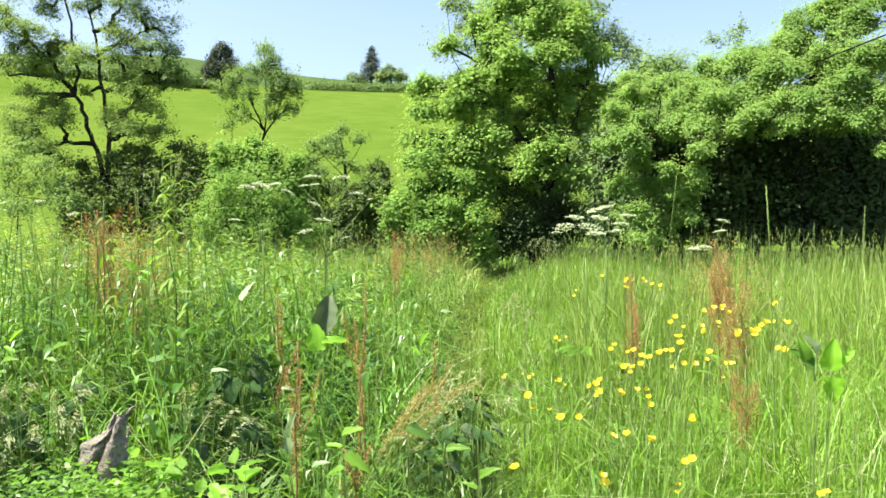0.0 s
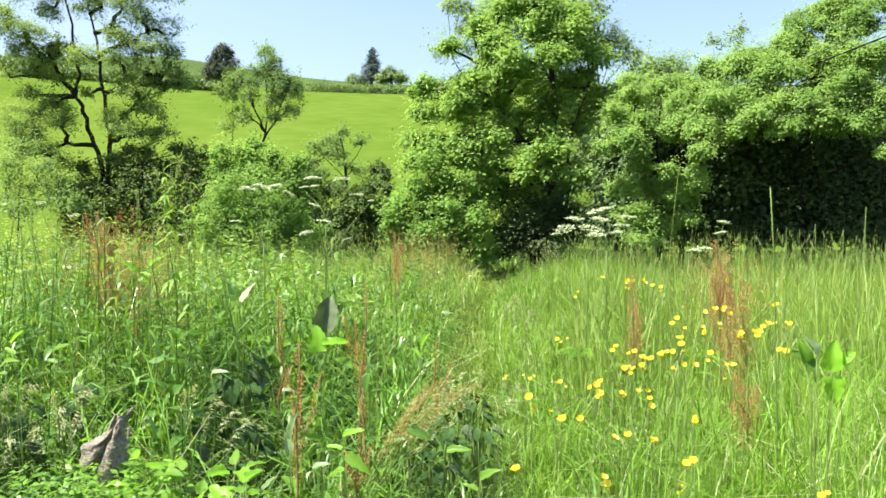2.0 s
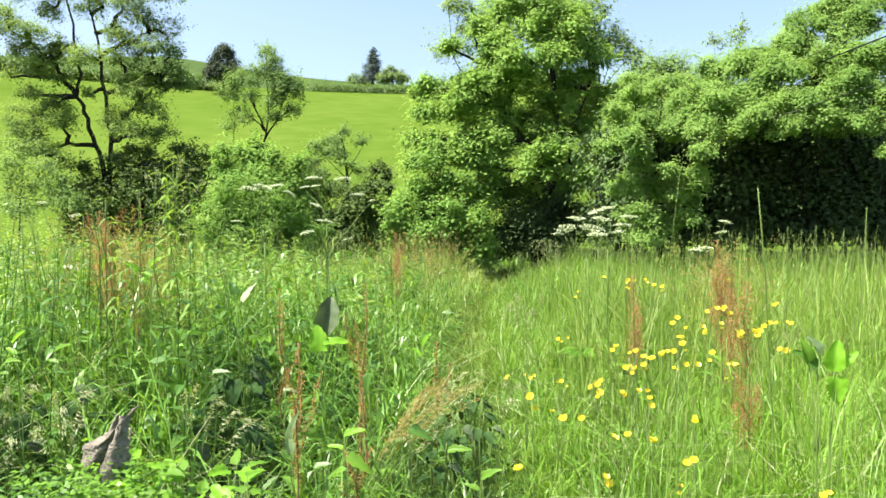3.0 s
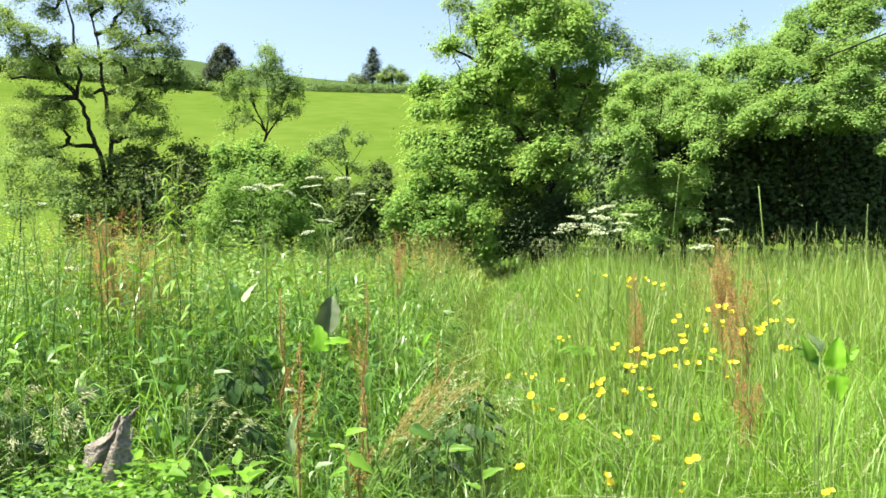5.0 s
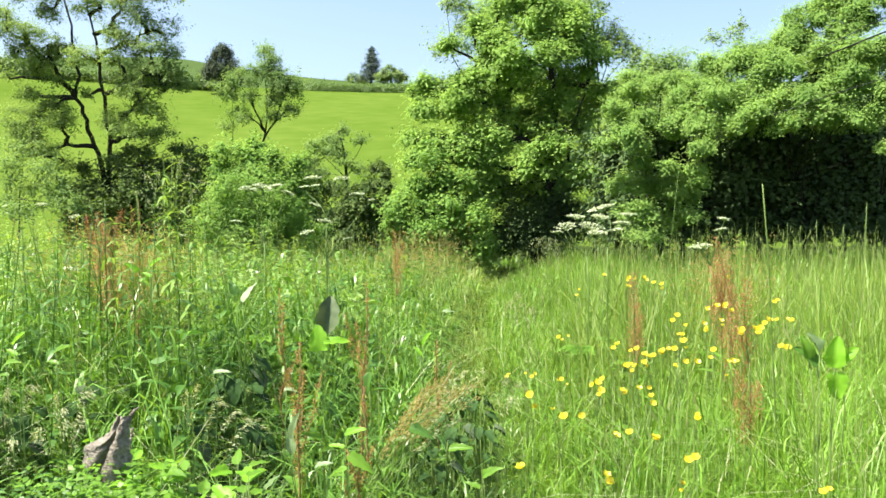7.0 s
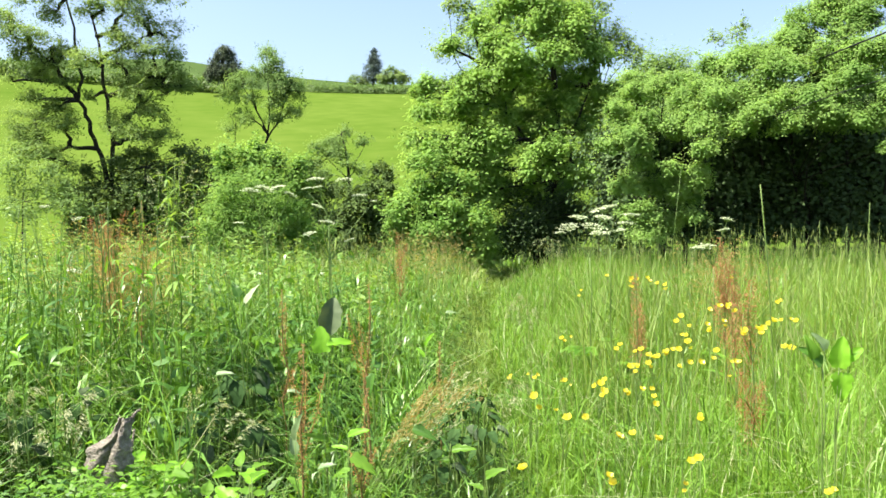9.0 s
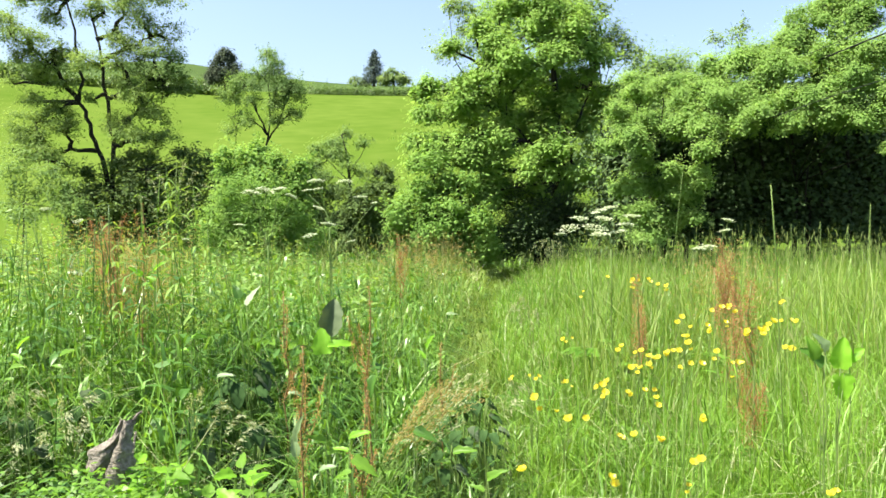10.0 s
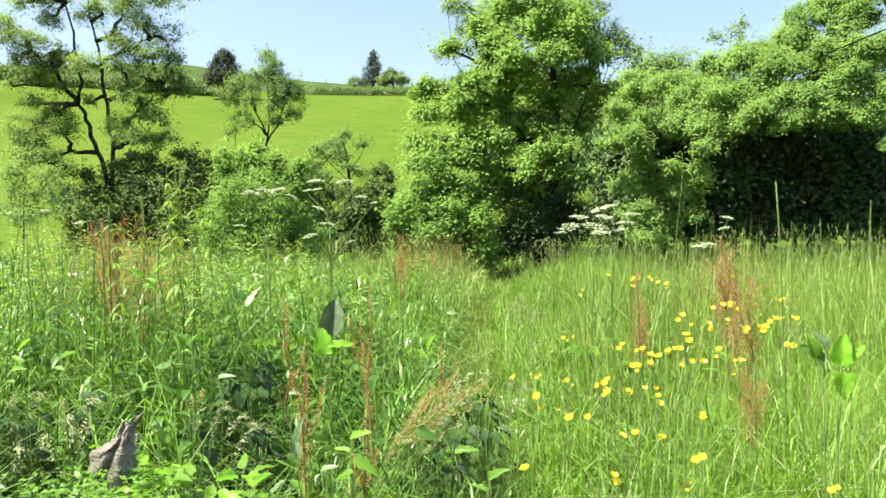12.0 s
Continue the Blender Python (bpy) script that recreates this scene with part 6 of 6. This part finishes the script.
    sways(leaf_plant("dock_rosette", "dock leaves coloured lime as if backlit, in bright grass", "wild plant", (1.049, 2.1, 0.664)[:2],
               [((1.069, 2.1, 0.83), (0.05, -0.1, 1), (-0.6, -1, 0.2), 0.085, 0.055, 0.7, LIME, "bright lime leaf"),
                ((1.081, 2.1, 0.816), (-0.12, -0.1, -1), (-0.6, -1, 0.2), 0.075, 0.055, 0.6, LIME, "bright lime leaf"),
                ((1.092, 2.1, 0.853), (0.7, -0.2, 0.7), (-0.6, -1, 0.6), 0.05, 0.035, 0.5, LIME, "bright lime leaf"),
                ((1.046, 2.15, 0.828), (-0.5, 0.1, 0.5), (0.4, -1, 0.5), 0.075, 0.05, 0.4, NETTLE, "dark green leaf"),
                ((1.053, 2.15, 0.868), (-0.5, 0.1, 1), (0.6, -1, 0.4), 0.06, 0.04, 0.5, PALE, ""),
                ((1.022, 2.15, 0.844), (-0.2, 0.1, 1), (0.2, -1, 0.7), 0.07, 0.045, 0.5, DOCK, "")], seed=22), 0.12, 2.6, 0.3, 0.55)
    for i in range(9):
        d = rng.uniform(1.68, 1.95)
        x, z = -0.86 + 0.046 * i + rng.normal(0, 0.015), rng.uniform(0.56, 0.62)
        lv = []
        for k in range(5):
            a = rng.uniform(0, 6.3)
            L = rng.uniform(0.05, 0.085)
            lv.append(((x + 0.03 * math.cos(a), d + 0.03 * math.sin(a), z + rng.uniform(-0.05, 0.03)), (math.cos(a), math.sin(a), rng.uniform(0.0, 0.6)),
                       (rng.normal(0, 0.3), -0.3 + rng.normal(0, 0.3), 1), L, L * rng.uniform(0.45, 0.7), 0.35, LIME if k % 2 else DOCK, ""))
        leaf_plant("dock_rosette", "fresh bright green dock leaves low in the weeds", "wild plant", (x, d), lv, seed=40 + 7 * i, group="dock rosettes")
    for i, (*b, ux, uz, L) in enumerate(((-0.46, 1.9, 0.557, 0.4, 0.7, 0.10), (-0.362, 2.1, 0.562, 0.7, 0.3, 0.08), (-0.011, 3.6, 0.807, 1, 0.1, 0.09), (-0.823, 2.7, 0.703, 0.8, 0.2, 0.10), (-0.502, 2.4, 0.711, 0.9, 0.0, 0.06), (-2.054, 4.2, 0.956, 0.5, 0.6, 0.12))):
        leaf_plant("dock_rosette", "pale shining dock leaf among dark weeds", "wild plant", (b[0] - 0.02, b[1] + 0.03),
                   [(b, (ux, -0.2, uz), (-0.4, -0.5, 1), L * 0.7, L * 0.26, 0.4, PALE, "pale leaf")], seed=60 + i, group="dock rosettes")
    for i, (*b, ux, uz, L, m) in enumerate(((-1.384, 3.6, 1.025, 0.7, 0.7, 0.11, LIME), (-1.442, 3.6, 1.003, -0.6, 0.6, 0.10, LIME), (-0.946, 2.8, 0.827, 0.9, 0.2, 0.09, LIME), (-1.586, 2.8, 0.796, 0.5, 0.6, 0.10, LIME), (-1.559, 2.7, 0.743, 0.8, 0.2, 0.09, DOCK),
                                                 (-0.29, 2.2, 0.623, 0.8, 0.4, 0.09, LIME), (-0.089, 3.1, 0.732, 0.3, 0.8, 0.09, LIME), (-0.379, 2.3, 0.581, -0.7, 0.4, 0.09, DOCK), (-0.269, 2.1, 0.593, 0.6, -0.3, 0.12, DOCK), (-0.266, 2.7, 0.703, -0.2, -0.8, 0.12, NETTLE),
                                                 (-0.444, 2.2, 0.61, 0.1, 0.9, 0.12, PALE), (-1.137, 3.4, 0.962, 0.8, 0.4, 0.10, DOCK), (-1.38, 2.7, 0.783, 0.7, 0.4, 0.10, DOCK), (0.011, 2.6, 0.455, 0.7, 0.2, 0.12, DOCK), (0.117, 2.4, 0.428, 0.5, 0.4, 0.11, DOCK), (-0.123, 2.6, 0.532, 0.7, -0.2, 0.13, NETTLE))):
        leaf_plant("dock_rosette", "bright dock leaves catching sun among the weeds", "wild plant", (b[0] + 0.02, b[1] + 0.05),
                   [(b, (ux, -0.25, uz), (-0.35, -0.6, 0.9), L * 0.72, L * 0.3, 0.5, m, ""), (np.array(b) - np.array((0.01, -0.03, 0.05)), (-ux, 0.2, uz * 0.6), (0.2, -0.4, 1), L * 0.55, L * 0.24, 0.5, m, "")], seed=140 + 3 * i, group="dock rosettes")
    withered_leaf()
    # nettles in the rank grass
    for i in range(25):
        d = rng.uniform(2.8, 5.5)
        x = -d * (rng.uniform(0.26, 0.585) if i < 19 else rng.uniform(0.05, 0.26))
        z = min(EYE - d * (rng.uniform(-0.01, 0.107) if i < 19 else rng.uniform(0.085, 0.173)), 1.28)
        ob = nettle((x, d), z, 500 + i, None, 0.85)
        if i % 2:
            sways(ob, 0.15, rng.uniform(1.8, 3.2), rng.uniform(0, 6), 0)
    for x, y, z, s in ((-1.209, 3.39, 1.506, 1), (-1.104, 3.34, 1.519, 2), (-1.329, 3.46, 1.473, 3), (-1.075, 3.36, 1.417, 4), (-1.162, 3.33, 1.391, 5), (-1.260, 3.46, 1.366, 6), (-1.503, 3.67, 1.365, 7), (-1.437, 3.62, 1.435, 8), (-1.353, 3.61, 1.403, 9), (-1.153, 3.39, 1.456, 10), (-1.079, 3.51, 1.342, 11), (-1.444, 3.41, 1.290, 12), (-0.992, 3.37, 1.289, 13), (-1.095, 3.34, 1.343, 14), (-1.318, 3.39, 1.314, 15), (-1.636, 3.67, 1.258, 16)):
        sways(nettle((x, y), z, 700 + s, (DOCK, HERB, HERB)[s % 3], (0.7, 1.05, 0.85)[s % 3], 5 + 2 * (s % 3), "tall light green weed rising over the grass", 0.42), 0.15, 2.2 + 0.1 * s, s)
    # stalks that stand above the grass
    for x, d, z, r, s, swing in ((1.095, 2.6, 1.355, 0.0032, 1, 0.7), (0.973, 3.2, 1.439, 0.0014, 2, 0.15), (1.978, 3.6, 1.303, 0.0022, 4, 0.1), (1.836, 3.8, 1.222, 0.0018, 5, 0.1),
                                 (1.785, 4.0, 1.206, 0.0018, 6, 0.1), (1.952, 4.2, 1.188, 0.0018, 7, 0.1), (2.08, 4.0, 1.191, 0.0018, 8, 0.1), (1.611, 4.2, 1.173, 0.0018, 9, 0.1), (-1.129, 3.2, 1.502, 0.0016, 10, 0.1), (-1.442, 3.6, 1.396, 0.0018, 11, 0.1),
                                 (-1.759, 3.3, 1.25, 0.0022, 12, 0.1), (-1.686, 3.3, 1.141, 0.0022, 13, 0.1), (-1.565, 3.3, 1.165, 0.0022, 14, 0.1), (-0.859, 3.6, 1.21, 0.0016, 15, 0.1)):
        sways(tall_stalk((x - rng.normal(0.02, 0.05), d + 0.05), (x, d, z), r, 800 + s), swing, 1.9 + 0.13 * s, 2 * s, 0.1)
    tall_stalk((-1.10, 1.80), (-0.573, 1.86, 0.77), 0.0017, 840, "dry straw-coloured stalk leaning through the weeds", PANICLE)
    # dark leaning stems of last year's and this year's weeds
    for i in range(20):
        d = rng.uniform(2.9, 4.6)
        u = rng.uniform(-0.575, -0.44) if i < 14 else rng.uniform(-0.36, -0.2)
        z = EYE + d * (rng.uniform(-0.055, 0.03) if i < 14 else rng.uniform(-0.08, 0.0))
        ob = tall_stalk((u * d + rng.uniform(-0.25, 0.4), d + rng.uniform(-0.1, 0.2)), (u * d, d, z), 0.0028, 860 + i, "thin dark weed stem leaning over the grass", NETTLE)
        if i % 3 == 0:
            sways(ob, 0.1, rng.uniform(1.8, 3.0), i, 0)
    # bowed grasses
    tips = []
    for k in range(20):
        s, w = rng.random(), rng.normal(0, 1)
        tips.append((0.125 - 0.27 * s + 0.035 * w, 2.68 + rng.normal(0, 0.06), 0.745 - 0.10 * s - 0.07 * abs(w)))
    sways(arching_grass((-0.42, 2.66), tips, 1, power=1.05, over=0.28), 0.1, 2.4, 1.0)
    arching_grass((0.347, 3.2, 0.454)[:2], [(0.295, 3.3, 0.86), (0.344, 3.3, 0.823), (0.251, 3.2, 0.836), (0.369, 3.2, 0.812)], 2)
    arching_grass((-1.121, 2.2), [(-1.022, 2.20, 0.727), (-1.077, 2.15, 0.690), (-1.137, 2.10, 0.645), (-1.053, 2.20, 0.649), (-1.154, 2.25, 0.708)], 3, "pale nodding grass panicles in the weeds", 1.4, 0.8)
    arching_grass((-1.34, 2.3), [(-1.233, 2.30, 0.727), (-1.251, 2.20, 0.591), (-1.325, 2.30, 0.717)], 8, "pale nodding grass panicles in the weeds", 1.4, 0.8)
    arching_grass((-0.778, 2.3), [(-0.605, 2.30, 0.639), (-0.540, 2.30, 0.610), (-0.785, 2.40, 0.705), (-0.821, 2.40, 0.683), (-0.687, 2.35, 0.667)], 4, "pale nodding grass panicles in the weeds", 1.4, 0.8)
    arching_grass((0.18, 2.8, 0.321)[:2], [(0.304, 2.8, 0.595), (0.241, 2.8, 0.616), (0.263, 2.7, 0.558)], 5)
    arching_grass((0.846, 6.0, 0.83)[:2], [(0.668, 6.0, 1.007), (0.734, 6.0, 1.016), (0.814, 6.0, 1.007), (0.889, 6.0, 0.998)], 6, "bleached nodding grass before the tree's shade")
    arching_grass((-1.427, 4.0, 1.088)[:2], [(-1.503, 4.0, 1.493), (-1.289, 4.0, 1.505), (-1.372, 4.05, 1.556), (-1.601, 4.1, 1.47), (-1.611, 4.0, 1.388), (-1.262, 4.1, 1.44)], 7, "tall nodding seed heads over the weeds", 2.2, 0.6)
    # buttercups
    sways(buttercup([(0.996, 2.921, 0.887), (1.031, 2.911, 0.902), (1.035, 2.878, 0.85)], 900), 0.13, 2.2, 5.0, 0.28)
    sways(buttercup([(1.156, 3.159, 0.877), (1.182, 3.157, 0.853)], 901), 0.18, 2.4, 2.0, 0.28)
    sways(buttercup([(0.908, 2.661, 0.847), (0.905, 2.682, 0.867)], 902), 0.11, 2.2, 1.2, 0.28)
    sways(buttercup([(1.028, 2.665, 0.846), (1.091, 2.659, 0.855), (1.088, 2.69, 0.846)], 903), 0.20, 3.0, 4.3, 0.28)
    sways(buttercup([(1.164, 2.755, 0.867), (1.2, 2.767, 0.869), (1.233, 2.767, 0.872)], 904), 0.11, 2.5, 4.7, 0.28)
    sways(buttercup([(1.182, 2.64, 0.787)], 905), 0.10, 2.4, 2.8, 0.28)
    sways(buttercup([(0.832, 2.791, 0.864), (0.872, 2.765, 0.851), (0.863, 2.775, 0.815)], 906), 0.13, 2.9, 3.1, 0.28)
    sways(buttercup([(1.802, 4.873, 0.855)], 907), 0.11, 2.8, 4.1, 0.28)
    sways(buttercup([(1.438, 3.336, 0.868)], 908), 0.18, 1.9, 0.5, 0.28)
    sways(buttercup([(0.561, 2.315, 0.799), (0.598, 2.296, 0.83), (0.569, 2.272, 0.851)], 909), 0.13, 1.6, 3.9, 0.28)
    sways(buttercup([(0.63, 2.346, 0.814), (0.665, 2.372, 0.825), (0.618, 2.359, 0.783)], 910), 0.16, 2.8, 5.8, 0.28)
    sways(buttercup([(0.741, 2.538, 0.803), (0.755, 2.508, 0.757), (0.788, 2.498, 0.815)], 911), 0.16, 1.6, 4.0, 0.28)
    sways(buttercup([(0.557, 2.269, 0.787)], 912), 0.19, 2.6, 1.5, 0.28)
    sways(buttercup([(0.743, 2.357, 0.796), (0.779, 2.365, 0.793)], 913), 0.11, 2.8, 1.0, 0.28)
    sways(buttercup([(0.838, 2.425, 0.795), (0.898, 2.425, 0.783)], 914), 0.12, 2.2, 0.0, 0.28)
    sways(buttercup([(0.907, 2.383, 0.791), (0.853, 2.317, 0.76)], 915), 0.16, 2.2, 4.4, 0.28)
    sways(buttercup([(0.504, 3.377, 0.521), (0.546, 3.407, 0.497)], 916), 0.16, 2.8, 2.1, 0.28)
    sways(buttercup([(0.436, 2.248, 0.75), (0.453, 2.235, 0.744), (0.475, 2.3, 0.755)], 917), 0.13, 1.7, 1.5, 0.10)
    sways(buttercup([(0.445, 2.196, 0.733)], 918), 0.11, 2.2, 2.5, 0.10)
    sways(buttercup([(0.517, 2.222, 0.74), (0.575, 2.256, 0.736)], 919), 0.18, 2.7, 2.2, 0.28)
    sways(buttercup([(0.614, 2.269, 0.711), (0.598, 2.198, 0.706)], 920), 0.12, 2.0, 1.9, 0.28)
    sways(buttercup([(0.661, 2.014, 0.708)], 921), 0.20, 2.8, 4.7, 0.28)
    sways(buttercup([(0.531, 1.918, 0.684)], 922), 0.19, 2.6, 3.0, 0.28)
    sways(buttercup([(0.307, 1.978, 0.725), (0.362, 2.029, 0.715)], 923), 0.11, 2.4, 4.7, 0.10)
    sways(buttercup([(0.24, 2.151, 0.739), (0.256, 2.164, 0.708)], 924), 0.11, 3.0, 2.4, 0.10)
    sways(buttercup([(0.276, 3.347, 0.555), (0.351, 3.35, 0.562)], 925), 0.14, 1.9, 5.0, 0.10)
    sways(buttercup([(0.381, 3.355, 0.541)], 926), 0.16, 2.6, 3.1, 0.10)
    sways(buttercup([(0.55, 3.692, 0.663), (0.592, 3.701, 0.669)], 927), 0.12, 3.1, 4.5, 0.28)
    sways(buttercup([(0.567, 2.515, 0.825)], 928), 0.14, 2.2, 3.0, 0.28)
    sways(buttercup([(0.172, 1.802, 0.652)], 929), 0.20, 2.0, 4.5, 0.10)
    sways(buttercup([(0.905, 1.785, 0.601)], 930), 0.19, 1.6, 1.8, 0.28)
    sways(buttercup([(0.602, 1.94, 0.563)], 931), 0.16, 2.8, 3.8, 0.28)
    sways(buttercup([(0.42, 1.875, 0.706), (0.452, 1.863, 0.716)], 932), 0.14, 2.2, 2.9, 0.10)
    sways(buttercup([(0.369, 1.758, 0.647)], 933), 0.16, 2.2, 4.7, 0.10)
    sways(buttercup([(0.603, 1.835, 0.662)], 934), 0.17, 2.5, 1.7, 0.28)
    sways(buttercup([(0.689, 2.419, 0.811)], 935), 0.11, 3.0, 3.2, 0.28)
    sways(buttercup([(1.12, 4.726, 0.849), (1.167, 4.703, 0.861), (1.134, 4.711, 0.815)], 936), 0.12, 2.6, 3.4, 0.28)
    sways(buttercup([(1.28, 4.49, 0.843), (1.229, 4.487, 0.853), (1.182, 4.495, 0.869)], 937), 0.11, 2.7, 1.7, 0.28)
    sways(buttercup([(1.033, 4.979, 0.864)], 938), 0.12, 1.9, 3.2, 0.28)
    sways(buttercup([(0.741, 4.25, 0.842)], 939), 0.20, 2.8, 4.0, 0.28)


flowers_and_weeds()
cables()


# ---- the breeze ----
def motions():
    for ob, swing, period, phase, drift in SWAYING:
        x, y, z = ob.location
        rows = []
        for i in range(25):
            t = i * 0.5
            a = swing * (math.sin(6.283 * t / period + phase) - math.sin(phase)) + 0.5 * swing * math.sin(6.283 * t / (period * 2.7)) + drift * t / 12
            b = 0.5 * swing * math.sin(6.283 * t / (period * 1.3) + 2 * phase)
            rows.append((t, pose(x, y, z, b, a, 0)))
        walk(ob, rows)


motions()
